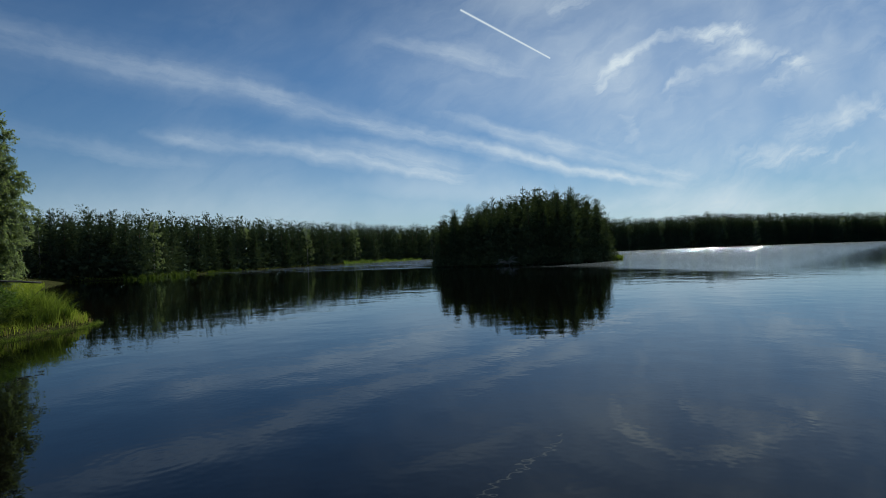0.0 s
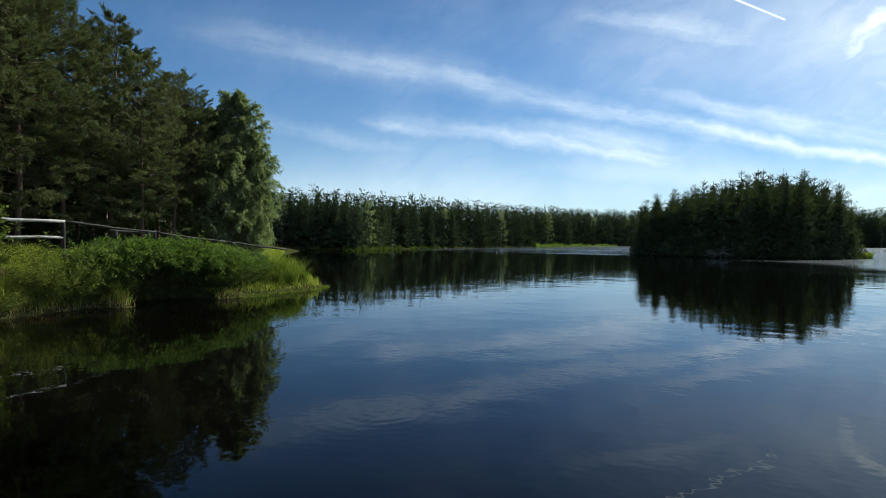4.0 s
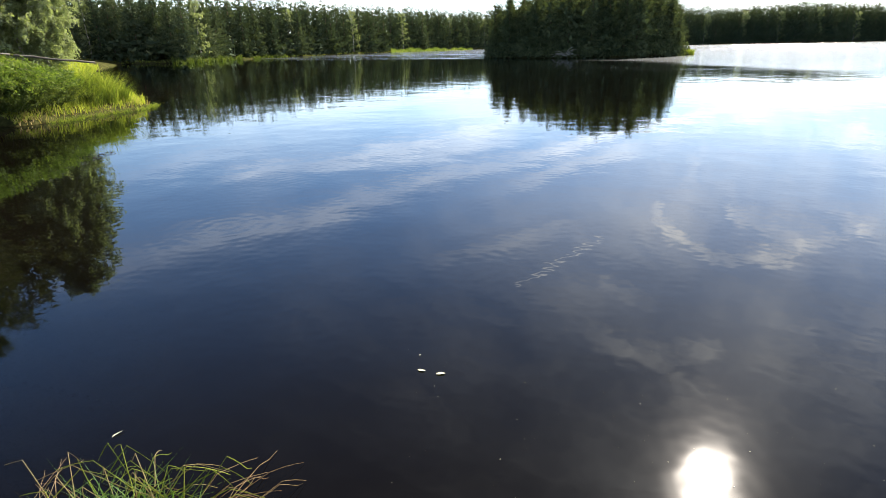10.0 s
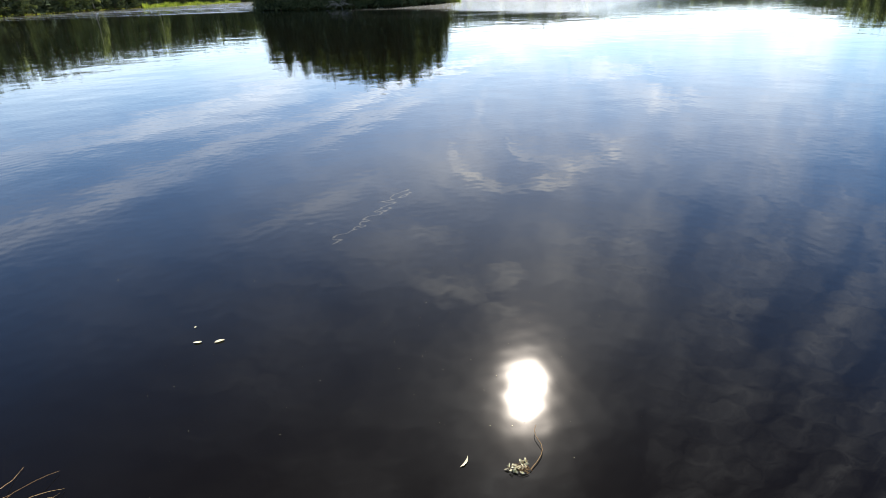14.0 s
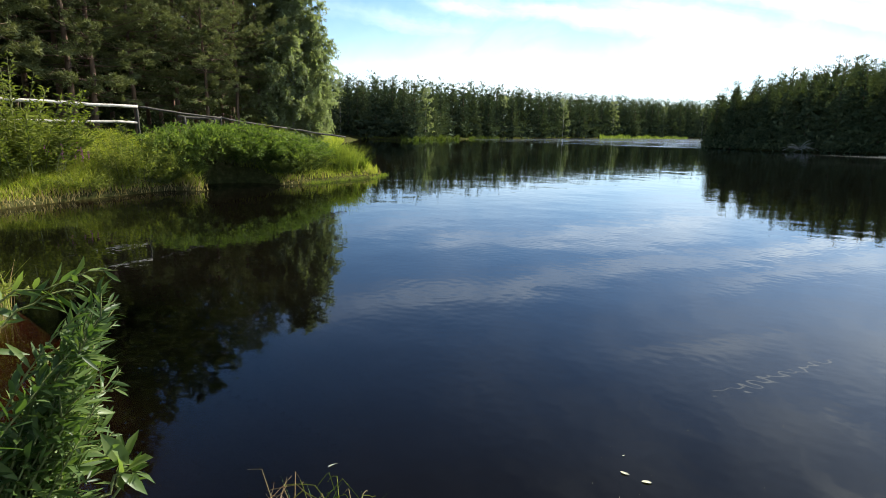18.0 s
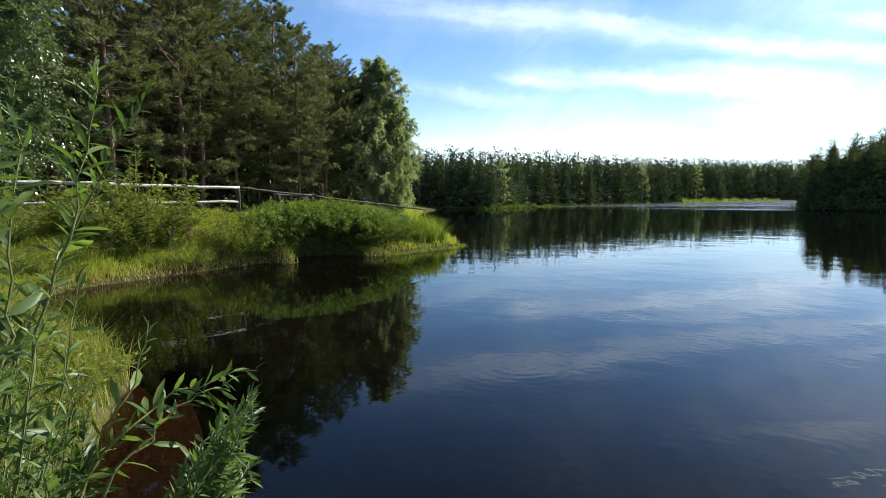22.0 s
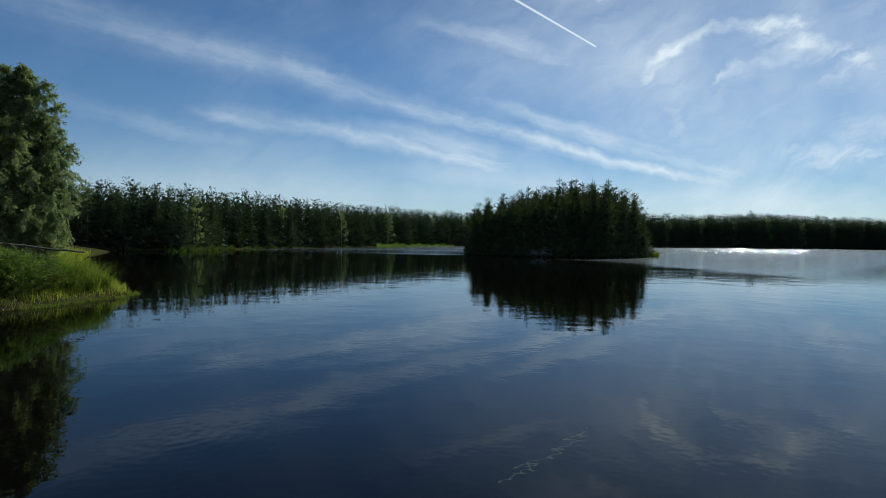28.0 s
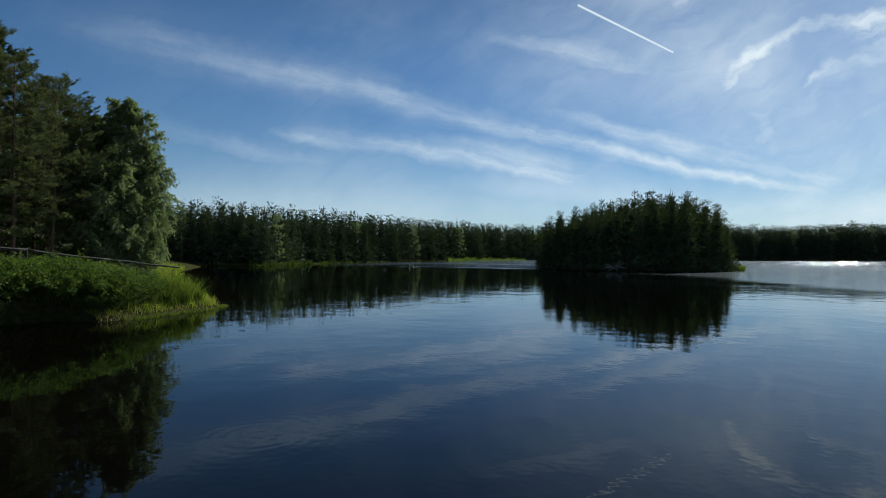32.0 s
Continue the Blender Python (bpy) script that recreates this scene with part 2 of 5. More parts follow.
def build_world():
    world = bpy.data.worlds.new("sky")
    scene.world = world
    world.use_nodes = True
    t = world.node_tree
    t.nodes.clear()
    sky = node(t, "ShaderNodeTexSky", sky_type="NISHITA", sun_disc=False)
    sky.sun_elevation, sky.sun_rotation = radians(SUN_EL), radians(SUN_AZ)
    sky.air_density, sky.dust_density, sky.ozone_density = 1.0, 0.15, 3.0
    way = node(t, "ShaderNodeTexCoord").outputs["Generated"]
    turned = node(t, "ShaderNodeVectorRotate", rotation_type="Z_AXIS")
    turned.inputs["Angle"].default_value = radians(-8)
    t.links.new(way, turned.inputs["Vector"])
    xyz = node(t, "ShaderNodeSeparateXYZ")
    t.links.new(turned.outputs[0], xyz.inputs[0])
    depth = math_node(t, "MAXIMUM", xyz.outputs["Y"], 0.12)
    plane = node(t, "ShaderNodeCombineXYZ")
    plane_x = math_node(t, "DIVIDE", xyz.outputs["X"], depth)
    t.links.new(plane_x, plane.inputs["X"])
    t.links.new(math_node(t, "DIVIDE", xyz.outputs["Z"], depth), plane.inputs["Y"])
    # wisps: the plane is warped by noise at three scales, gently for the streaks and strongly for the curls
    flat = plane.outputs[0]

    def bent(where, scales):
        for scale, amount in scales:
            n = node(t, "ShaderNodeTexNoise")
            n.inputs["Scale"].default_value, n.inputs["Detail"].default_value = scale, 3.0
            t.links.new(flat, n.inputs["Vector"])
            half = node(t, "ShaderNodeVectorMath", operation="SUBTRACT")
            half.inputs[1].default_value = (0.5, 0.5, 0.5)
            t.links.new(n.outputs["Color"], half.inputs[0])
            add = node(t, "ShaderNodeVectorMath", operation="MULTIPLY_ADD")
            add.inputs[1].default_value = (amount * 2, amount * 2, 0)
            t.links.new(half.outputs[0], add.inputs[0]), t.links.new(where, add.inputs[2])
            where = add.outputs[0]
        return where

    warped = bent(flat, ((3.0, 0.010), (12.0, 0.010), (40.0, 0.008)))
    curled = bent(flat, ((4.0, 0.026), (11.0, 0.024), (34.0, 0.014)))
    group = stroke_group()

    def stroke(where, a, b, wa, wb, amount, amount_end, total):
        n = node(t, "ShaderNodeGroup", node_tree=group)
        t.links.new(where, n.inputs["P"])
        n.inputs["A"].default_value, n.inputs["B"].default_value = (*a, 0), (*b, 0)
        n.inputs["WA"].default_value, n.inputs["WB"].default_value = wa, wb
        n.inputs["Amount"].default_value, n.inputs["Amount End"].default_value = amount, amount_end
        if total:
            t.links.new(total, n.inputs["Sum"])
        return n.outputs[0]

    def painted(strokes, where, ends=0.15):
        total = None
        for points, widths, amounts in strokes:
            faded = [amounts[0] * ends, *amounts[1:-1], amounts[-1] * ends]
            for i in range(len(points) - 1):
                total = stroke(where, points[i], points[i + 1], widths[i], widths[i + 1], faded[i], faded[i + 1], total)
        return total

    def sky_noise(where, scale, detail, rough, distortion=0.0):
        n = node(t, "ShaderNodeTexNoise")
        n.inputs["Scale"].default_value, n.inputs["Detail"].default_value = scale, detail
        n.inputs["Roughness"].default_value, n.inputs["Distortion"].default_value = rough, distortion
        t.links.new(where, n.inputs["Vector"])
        return n.outputs["Fac"]

    def kept(value, low, high):
        return math_node(t, "MINIMUM", math_node(t, "MAXIMUM", value, low), high)

    # fibres run along the long streaks
    level = node(t, "ShaderNodeVectorRotate", rotation_type="Z_AXIS")
    level.inputs["Angle"].default_value = radians(12.4)
    t.links.new(warped, level.inputs["Vector"])
    drawn = node(t, "ShaderNodeVectorMath", operation="MULTIPLY")
    drawn.inputs[1].default_value = (2.6, 24.0, 1.0)
    t.links.new(level.outputs[0], drawn.inputs[0])
    fibre = sky_noise(drawn.outputs[0], 1.0, 6.0, 0.62)
    combed = node(t, "ShaderNodeVectorRotate", rotation_type="Z_AXIS")
    combed.inputs["Angle"].default_value = radians(-28)
    t.links.new(curled, combed.inputs["Vector"])
    pulled = node(t, "ShaderNodeVectorMath", operation="MULTIPLY")
    pulled.inputs[1].default_value = (4.0, 17.0, 1.0)
    t.links.new(combed.outputs[0], pulled.inputs[0])
    strand = sky_noise(pulled.outputs[0], 1.0, 7.0, 0.64, 0.5)
    puff = sky_noise(curled, 7.0, 6.0, 0.6)
    broad = sky_noise(warped, 2.4, 4.0, 0.55)
    streaks = math_node(t, "MULTIPLY", painted(LONG_STREAK + SIDE_STREAK + WEDGE + FAINT_WISPS, warped), kept(math_node(t, "MULTIPLY_ADD", fibre, 2.3, -0.42), 0.22, 1.15))
    streaks = math_node(t, "MULTIPLY", streaks, kept(math_node(t, "MULTIPLY_ADD", puff, 1.7, 0.1), 0.6, 1.3))
    curls = math_node(t, "MULTIPLY", painted(SWIRL + SWIRL_ARMS + EAST_WISPS + HIGH_WISPS, curled), kept(math_node(t, "MULTIPLY_ADD", strand, 3.4, -0.7), 0.25, 1.7))
    curls = math_node(t, "MULTIPLY", curls, kept(math_node(t, "MULTIPLY_ADD", puff, 1.7, 0.1), 0.6, 1.25))
    veil = math_node(t, "MULTIPLY", painted(HAZE + SUN_VEIL, warped, 1.0), kept(math_node(t, "MULTIPLY_ADD", broad, 1.8, 0.1), 0.6, 1.3))
    cloud = math_node(t, "MAXIMUM", math_node(t, "MAXIMUM", streaks, curls), veil)
    cloud = math_node(t, "MULTIPLY_ADD", math_node(t, "MINIMUM", streaks, curls), 0.5, cloud)
    cloud = math_node(t, "ADD", cloud, math_node(t, "MULTIPLY", kept(math_node(t, "SUBTRACT", broad, 0.36), 0.0, 1.0), math_node(t, "MULTIPLY", kept(math_node(t, "MULTIPLY_ADD", strand, 2.0, -0.55), 0.0, 1.0), kept(math_node(t, "MULTIPLY_ADD", plane_x, 1.5, 0.80), 0.15, 1.7))))
    line = None
    for a, b, w, amount in CONTRAIL:
        line = stroke(flat, a, b, w, w, amount, amount, line)
    cloud = math_node(t, "MAXIMUM", cloud, line)
    # clouds hang over the land and the lake ahead, and fade to haze low down
    cloud = math_node(t, "MINIMUM", cloud, 0.95)
    mix = node(t, "ShaderNodeMix", data_type="RGBA")
    t.links.new(cloud, mix.inputs["Factor"])
    deep = node(t, "ShaderNodeMix", data_type="RGBA", blend_type="MULTIPLY")
    deep.inputs["Factor"].default_value = 1.0
    deep.inputs["B"].default_value = (0.75, 0.95, 1.13, 1)
    t.links.new(sky.outputs[0], deep.inputs["A"])
    high = node(t, "ShaderNodeMapRange", interpolation_type="SMOOTHSTEP")
    high.inputs["From Min"].default_value, high.inputs["From Max"].default_value = 0.28, 0.80
    high.inputs["To Min"].default_value, high.inputs["To Max"].default_value = 1.0, 0.26
    up = node(t, "ShaderNodeSeparateXYZ")
    t.links.new(way, up.inputs[0]), t.links.new(up.outputs["Z"], high.inputs["Value"])
    zenith = node(t, "ShaderNodeVectorMath", operation="SCALE")
    t.links.new(deep.outputs["Result"], zenith.inputs[0]), t.links.new(high.outputs[0], zenith.inputs["Scale"])
    t.links.new(zenith.outputs[0], mix.inputs["A"])
    mix.inputs["B"].default_value = (CLOUD * 0.97, CLOUD * 0.99, CLOUD, 1)
    back = node(t, "ShaderNodeBackground")
    back.inputs["Strength"].default_value = SKY
    t.links.new(mix.outputs["Result"], back.inputs["Color"])
    out = node(t, "ShaderNodeOutputWorld")
    t.links.new(back.outputs[0], out.inputs["Surface"])


SKY, CLOUD = 0.072, 15.5
build_world()
sun_data = bpy.data.lights.new("sun", "SUN")
sun_data.energy, sun_data.angle, sun_data.color = 5.0, radians(0.53), (1.0, 0.95, 0.87)
sun = new("sun", sun_data)
sun_way = Vector((math.sin(radians(SUN_AZ)) * math.cos(radians(SUN_EL)), math.cos(radians(SUN_AZ)) * math.cos(radians(SUN_EL)), math.sin(radians(SUN_EL))))
sun.matrix_world = look(sun_way * 100, (0, 0, 0))

# ---- materials ----


def material(name):
    m = bpy.data.materials.new(name)
    m.use_nodes = True
    t = m.node_tree
    t.nodes.clear()
    out = node(t, "ShaderNodeOutputMaterial")
    return m, t, out


def ramp(t, fac, stops):
    r = node(t, "ShaderNodeValToRGB")
    while len(r.color_ramp.elements) < len(stops):
        r.color_ramp.elements.new(0.5)
    for e, (at, colour) in zip(r.color_ramp.elements, stops):
        e.position, e.color = at, (*colour, 1)
    t.links.new(fac, r.inputs[0])
    return r.outputs[0]


def noise_tex(t, scale, detail=4.0, where=None, rough=0.55):
    n = node(t, "ShaderNodeTexNoise")
    n.inputs["Scale"].default_value, n.inputs["Detail"].default_value, n.inputs["Roughness"].default_value = scale, detail, rough
    if where:
        t.links.new(where, n.inputs["Vector"])
    return n.outputs["Fac"]


def leaf_material(name, dark, mid, light, through=0.35, gloss=0.6, shine=0.2):
    """Leaves: colour varies leaf by leaf, plant by plant and in patches; some light comes through."""
    m, t, out = material(name)
    geo, info = node(t, "ShaderNodeNewGeometry"), node(t, "ShaderNodeObjectInfo")
    patch = noise_tex(t, 0.7, 3.0, geo.outputs["Position"])
    mixv = math_node(t, "ADD", math_node(t, "MULTIPLY", geo.outputs["Random Per Island"], 0.42),
                     math_node(t, "ADD", math_node(t, "MULTIPLY", info.outputs["Random"], 0.28), math_node(t, "MULTIPLY", patch, 0.32)))
    colour = ramp(t, mixv, [(0.12, dark), (0.5, mid), (0.92, light)])
    p = node(t, "ShaderNodeBsdfPrincipled")
    p.inputs["Roughness"].default_value = gloss
    p.inputs["Specular IOR Level"].default_value = shine
    t.links.new(colour, p.inputs["Base Color"])
    tr = node(t, "ShaderNodeBsdfTranslucent")
    warm = node(t, "ShaderNodeMix", data_type="RGBA", blend_type="MULTIPLY")
    warm.inputs["Factor"].default_value = 1.0
    warm.inputs["B"].default_value = (1.35, 1.45, 0.6, 1)
    t.links.new(colour, warm.inputs["A"])
    t.links.new(warm.outputs["Result"], tr.inputs["Color"])
    mix = node(t, "ShaderNodeMixShader")
    mix.inputs[0].default_value = through
    t.links.new(p.outputs[0], mix.inputs[1]), t.links.new(tr.outputs[0], mix.inputs[2]), t.links.new(mix.outputs[0], out.inputs[0])
    return m


def bark_material(name, dark, light, scale=9.0, stretch=0.25, gloss=0.85, bump=0.02):
    m, t, out = material(name)
    where = node(t, "ShaderNodeTexCoord")
    mp = node(t, "ShaderNodeMapping")
    mp.inputs["Scale"].default_value = (1, 1, stretch)
    t.links.new(where.outputs["Object"], mp.inputs["Vector"])
    fine, broad = noise_tex(t, scale, 6.0, mp.outputs[0]), noise_tex(t, scale * 0.15, 3.0, where.outputs["Object"])
    both = math_node(t, "MULTIPLY_ADD", broad, 0.5, math_node(t, "MULTIPLY", fine, 0.55))
    p = node(t, "ShaderNodeBsdfPrincipled")
    p.inputs["Roughness"].default_value = gloss
    t.links.new(ramp(t, both, [(0.35, dark), (0.68, light)]), p.inputs["Base Color"])
    b = node(t, "ShaderNodeBump")
    b.inputs["Distance"].default_value = bump
    t.links.new(fine, b.inputs["Height"]), t.links.new(b.outputs[0], p.inputs["Normal"])
    t.links.new(p.outputs[0], out.inputs[0])
    return m


def ground_material():
    """Turf and forest litter on land, rust-stained sand at the margin, dark silt in the deep, its darkness also
    standing for light lost in the water.
    """
    m, t, out = material("ground_soil")
    geo = node(t, "ShaderNodeNewGeometry")
    z = node(t, "ShaderNodeSeparateXYZ")
    t.links.new(geo.outputs["Position"], z.inputs[0])
    fine, broad = noise_tex(t, 7.0, 6.0, geo.outputs["Position"]), noise_tex(t, 0.35, 4.0, geo.outputs["Position"])
    turf = ramp(t, math_node(t, "MULTIPLY_ADD", fine, 0.6, math_node(t, "MULTIPLY", broad, 0.4)), [(0.3, (0.022, 0.020, 0.010)), (0.5, (0.045, 0.048, 0.016)), (0.7, (0.10, 0.085, 0.038))])
    # the bed's colours run from 0.9 m deep up to the waterline, darkened for absorbed light
    shift = math_node(t, "MULTIPLY_ADD", z.outputs["Z"], 1.0, math_node(t, "MULTIPLY_ADD", fine, 0.2, 0.86))
    bed = ramp(t, shift, [(0.0, (0.012, 0.009, 0.007)), (0.45, (0.016, 0.010, 0.007)), (0.74, (0.015, 0.007, 0.004)), (0.90, (0.022, 0.008, 0.004))])
    mix = node(t, "ShaderNodeMix", data_type="RGBA")
    t.links.new(math_node(t, "MINIMUM", math_node(t, "MAXIMUM", math_node(t, "MULTIPLY_ADD", z.outputs["Z"], 14.0, 0.6), 0.0), 1.0), mix.inputs["Factor"])
    t.links.new(bed, mix.inputs["A"]), t.links.new(turf, mix.inputs["B"])
    p = node(t, "ShaderNodeBsdfPrincipled")
    p.inputs["Roughness"].default_value = 0.95
    p.inputs["Specular IOR Level"].default_value = 0.0
    t.links.new(mix.outputs["Result"], p.inputs["Base Color"])
    b = node(t, "ShaderNodeBump")
    b.inputs["Distance"].default_value = 0.05
    t.links.new(fine, b.inputs["Height"]), t.links.new(b.outputs[0], p.inputs["Normal"])
    t.links.new(p.outputs[0], out.inputs[0])
    return m


RINGS = [((-2.75, 5.0), 1.2)]


def water_material():
    """Tea-brown lake water: a mirror by Fresnel, calm near the bank and ruffled by wind far out."""
    m, t, out = material("lake_water")
    geo = node(t, "ShaderNodeNewGeometry")
    where = geo.outputs["Position"]
    xyz = node(t, "ShaderNodeSeparateXYZ")
    t.links.new(where, xyz.inputs[0])
    # the wind reaches the open water to the right of the island, and a strip under the far shore
    drift = noise_tex(t, 0.05, 3.0, where)
    streak_map = node(t, "ShaderNodeMapping")
    streak_map.inputs["Scale"].default_value = (0.03, 0.22, 1.0)
    t.links.new(where, streak_map.inputs["Vector"])
    streak = noise_tex(t, 1.0, 3.0, streak_map.outputs[0])

    def clamped(value):
        return math_node(t, "MINIMUM", math_node(t, "MAXIMUM", value, 0.0), 1.0)

    wander = math_node(t, "MULTIPLY_ADD", drift, 26.0, math_node(t, "MULTIPLY", streak, 14.0))
    right = math_node(t, "MULTIPLY_ADD", xyz.outputs["X"], 1.9, math_node(t, "MULTIPLY_ADD", xyz.outputs["Y"], 0.55, math_node(t, "SUBTRACT", wander, 62.0)))
    across = math_node(t, "MULTIPLY_ADD", xyz.outputs["X"], 0.55, math_node(t, "ADD", xyz.outputs["Y"], math_node(t, "SUBTRACT", wander, 77.0)))
    lee = math_node(t, "MULTIPLY_ADD", xyz.outputs["X"], -1.0, math_node(t, "MULTIPLY", xyz.outputs["Y"], 0.85))
    right = math_node(t, "MINIMUM", right, lee)
    open_water = clamped(math_node(t, "MULTIPLY", right, 0.10))
    # a cat's paw before the island
    paw = node(t, "ShaderNodeVectorMath", operation="SUBTRACT")
    paw.inputs[1].default_value = (8.5, 39.0, 0)
    t.links.new(where, paw.inputs[0])
    paw_turn = node(t, "ShaderNodeVectorRotate", rotation_type="Z_AXIS")
    paw_turn.inputs["Angle"].default_value = radians(17)
    t.links.new(paw.outputs[0], paw_turn.inputs["Vector"])
    paw_size = node(t, "ShaderNodeVectorMath", operation="MULTIPLY")
    paw_size.inputs[1].default_value = (1 / 7.0, 1 / 3.0, 0)
    t.links.new(paw_turn.outputs[0], paw_size.inputs[0])
    paw_far = node(t, "ShaderNodeVectorMath", operation="LENGTH")
    t.links.new(paw_size.outputs[0], paw_far.inputs[0])
    gust = clamped(math_node(t, "MULTIPLY", math_node(t, "SUBTRACT", math_node(t, "MULTIPLY_ADD", streak, 1.6, 0.2), paw_far.outputs["Value"]), 3.0))
    strip = math_node(t, "MAXIMUM", math_node(t, "MULTIPLY", clamped(math_node(t, "MULTIPLY", across, 0.12)), clamped(math_node(t, "MULTIPLY_ADD", xyz.outputs["X"], -0.10, 0.4))), math_node(t, "MULTIPLY", gust, 0.35))
    strip = math_node(t, "MULTIPLY", strip, clamped(math_node(t, "MULTIPLY_ADD", streak, 4.0, -1.2)))
    small, swell, chop = noise_tex(t, 1.5, 1.0, where), noise_tex(t, 0.5, 1.0, where), noise_tex(t, 3.0, 2.0, where)
    height = math_node(t, "ADD", math_node(t, "MULTIPLY", small, 0.0034), math_node(t, "MULTIPLY", swell, 0.008))
    height = math_node(t, "ADD", height, math_node(t, "MULTIPLY", math_node(t, "MULTIPLY", chop, strip), 0.003))
    fine = noise_tex(t, 11.0, 0.0, where)
    height = math_node(t, "ADD", height, math_node(t, "MULTIPLY", fine, 0.0005))
    # rings that a fish has left on the calm water
    for centre, reach in RINGS:
        off = node(t, "ShaderNodeVectorMath", operation="DISTANCE")
        off.inputs[1].default_value = (*centre, 0)
        t.links.new(where, off.inputs[0])
        far = math_node(t, "DIVIDE", off.outputs["Value"], reach)
        fade = math_node(t, "POWER", 2.718, math_node(t, "MULTIPLY", math_node(t, "MULTIPLY", far, far), -1.5))
        wave = math_node(t, "SINE", math_node(t, "MULTIPLY", off.outputs["Value"], 46.0))
        height = math_node(t, "ADD", height, math_node(t, "MULTIPLY", math_node(t, "MULTIPLY", wave, fade), 0.00012))
    b = node(t, "ShaderNodeBump")
    b.inputs["Strength"].default_value, b.inputs["Distance"].default_value = 1.0, 1.0
    t.links.new(height, b.inputs["Height"])
    fres = node(t, "ShaderNodeFresnel")
    fres.inputs["IOR"].default_value = 1.30
    gl = node(t, "ShaderNodeBsdfGlossy")
    gl.inputs["Color"].default_value = (0.86, 0.93, 1.0, 1)
    t.links.new(math_node(t, "MAXIMUM", math_node(t, "MULTIPLY_ADD", open_water, 0.105, 0.010), math_node(t, "MULTIPLY", strip, 0.17)), gl.inputs["Roughness"])
    t.links.new(b.outputs[0], gl.inputs["Normal"]), t.links.new(b.outputs[0], fres.inputs["Normal"])
    sheen = node(t, "ShaderNodeBsdfGlossy")
    sheen.inputs["Roughness"].default_value = 0.10
    t.links.new(b.outputs[0], sheen.inputs["Normal"])
    # a few of the finest ripples scatter the mirror image close by
    close = math_node(t, "MULTIPLY", clamped(math_node(t, "MULTIPLY_ADD", xyz.outputs["Y"], -0.12, 1.2)), 0.16)
    mirror = node(t, "ShaderNodeMixShader")
    t.links.new(close, mirror.inputs[0])
    t.links.new(gl.outputs[0], mirror.inputs[1]), t.links.new(sheen.outputs[0], mirror.inputs[2])
    tr = node(t, "ShaderNodeBsdfTransparent")
    tr.inputs["Color"].default_value = (0.78, 0.66, 0.54, 1)
    # only the shallows let the bed show: the deep water is tea-brown silt
    deep = node(t, "ShaderNodeBsdfDiffuse")
    deep.inputs["Color"].default_value = (0.0021, 0.0016, 0.0011, 1)
    body = node(t, "ShaderNodeMixShader")
    shoal = node(t, "ShaderNodeVectorMath", operation="DISTANCE")
    shoal.inputs[1].default_value = (-4.4, 1.5, 0)
    t.links.new(where, shoal.inputs[0])
    bank = math_node(t, "MULTIPLY_ADD", xyz.outputs["X"], -1.0, -11.4)
    t.links.new(clamped(math_node(t, "MAXIMUM", bank, math_node(t, "MULTIPLY_ADD", shoal.outputs["Value"], -0.9, 2.5))), body.inputs[0])
    t.links.new(deep.outputs[0], body.inputs[1]), t.links.new(tr.outputs[0], body.inputs[2])
    mix = node(t, "ShaderNodeMixShader")
    t.links.new(fres.outputs[0], mix.inputs[0]), t.links.new(body.outputs[0], mix.inputs[1]), t.links.new(mirror.outputs[0], mix.inputs[2])
    t.links.new(mix.outputs[0], out.inputs[0])
    return m


GROUND, WATER = ground_material(), water_material()
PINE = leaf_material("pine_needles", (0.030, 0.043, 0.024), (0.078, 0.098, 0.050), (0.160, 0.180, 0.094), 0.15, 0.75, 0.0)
# a paler copy of the needles: sunlight on the near pines, put into the colour
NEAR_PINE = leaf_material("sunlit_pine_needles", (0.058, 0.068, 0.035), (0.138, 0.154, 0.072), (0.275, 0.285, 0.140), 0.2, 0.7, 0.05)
SPRUCE = leaf_material("far_needles", (0.028, 0.040, 0.026), (0.064, 0.086, 0.052), (0.138, 0.160, 0.086), 0.15, 0.8, 0.0)
BIRCH = leaf_material("birch_leaves", (0.115, 0.140, 0.081), (0.207, 0.239, 0.144), (0.345, 0.374, 0.247), 0.5)
GLOSSY_BIRCH = leaf_material("glossy_birch_leaves", (0.034, 0.052, 0.020), (0.075, 0.105, 0.042), (0.150, 0.185, 0.085), 0.35, 0.32, 0.5)
# a darkened leaf colour: shade low on the bank, and a duller far reed
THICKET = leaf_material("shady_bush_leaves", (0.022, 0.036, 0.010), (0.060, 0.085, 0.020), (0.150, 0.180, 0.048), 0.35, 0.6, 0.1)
WILLOW = leaf_material("willow_leaves", (0.024, 0.050, 0.016), (0.076, 0.124, 0.034), (0.190, 0.240, 0.085), 0.42, 0.42, 0.32)
SHRUB = leaf_material("shrub_leaves", (0.062, 0.082, 0.018), (0.142, 0.168, 0.036), (0.270, 0.285, 0.085), 0.42, 0.7, 0.05)
GRASS = leaf_material("grass_blades", (0.085, 0.120, 0.020), (0.205, 0.245, 0.040), (0.390, 0.385, 0.105), 0.5, 0.7, 0.05)
TUFT = leaf_material("tuft_blades", (0.035, 0.080, 0.018), (0.085, 0.165, 0.038), (0.200, 0.290, 0.100), 0.45, 0.5, 0.2)
REED = leaf_material("reed_blades", (0.065, 0.098, 0.018), (0.135, 0.175, 0.034), (0.250, 0.265, 0.080), 0.45, 0.7, 0.05)
MEADOW = leaf_material("mown_grass", (0.085, 0.105, 0.028), (0.175, 0.185, 0.060), (0.300, 0.280, 0.120), 0.4, 0.7, 0.05)
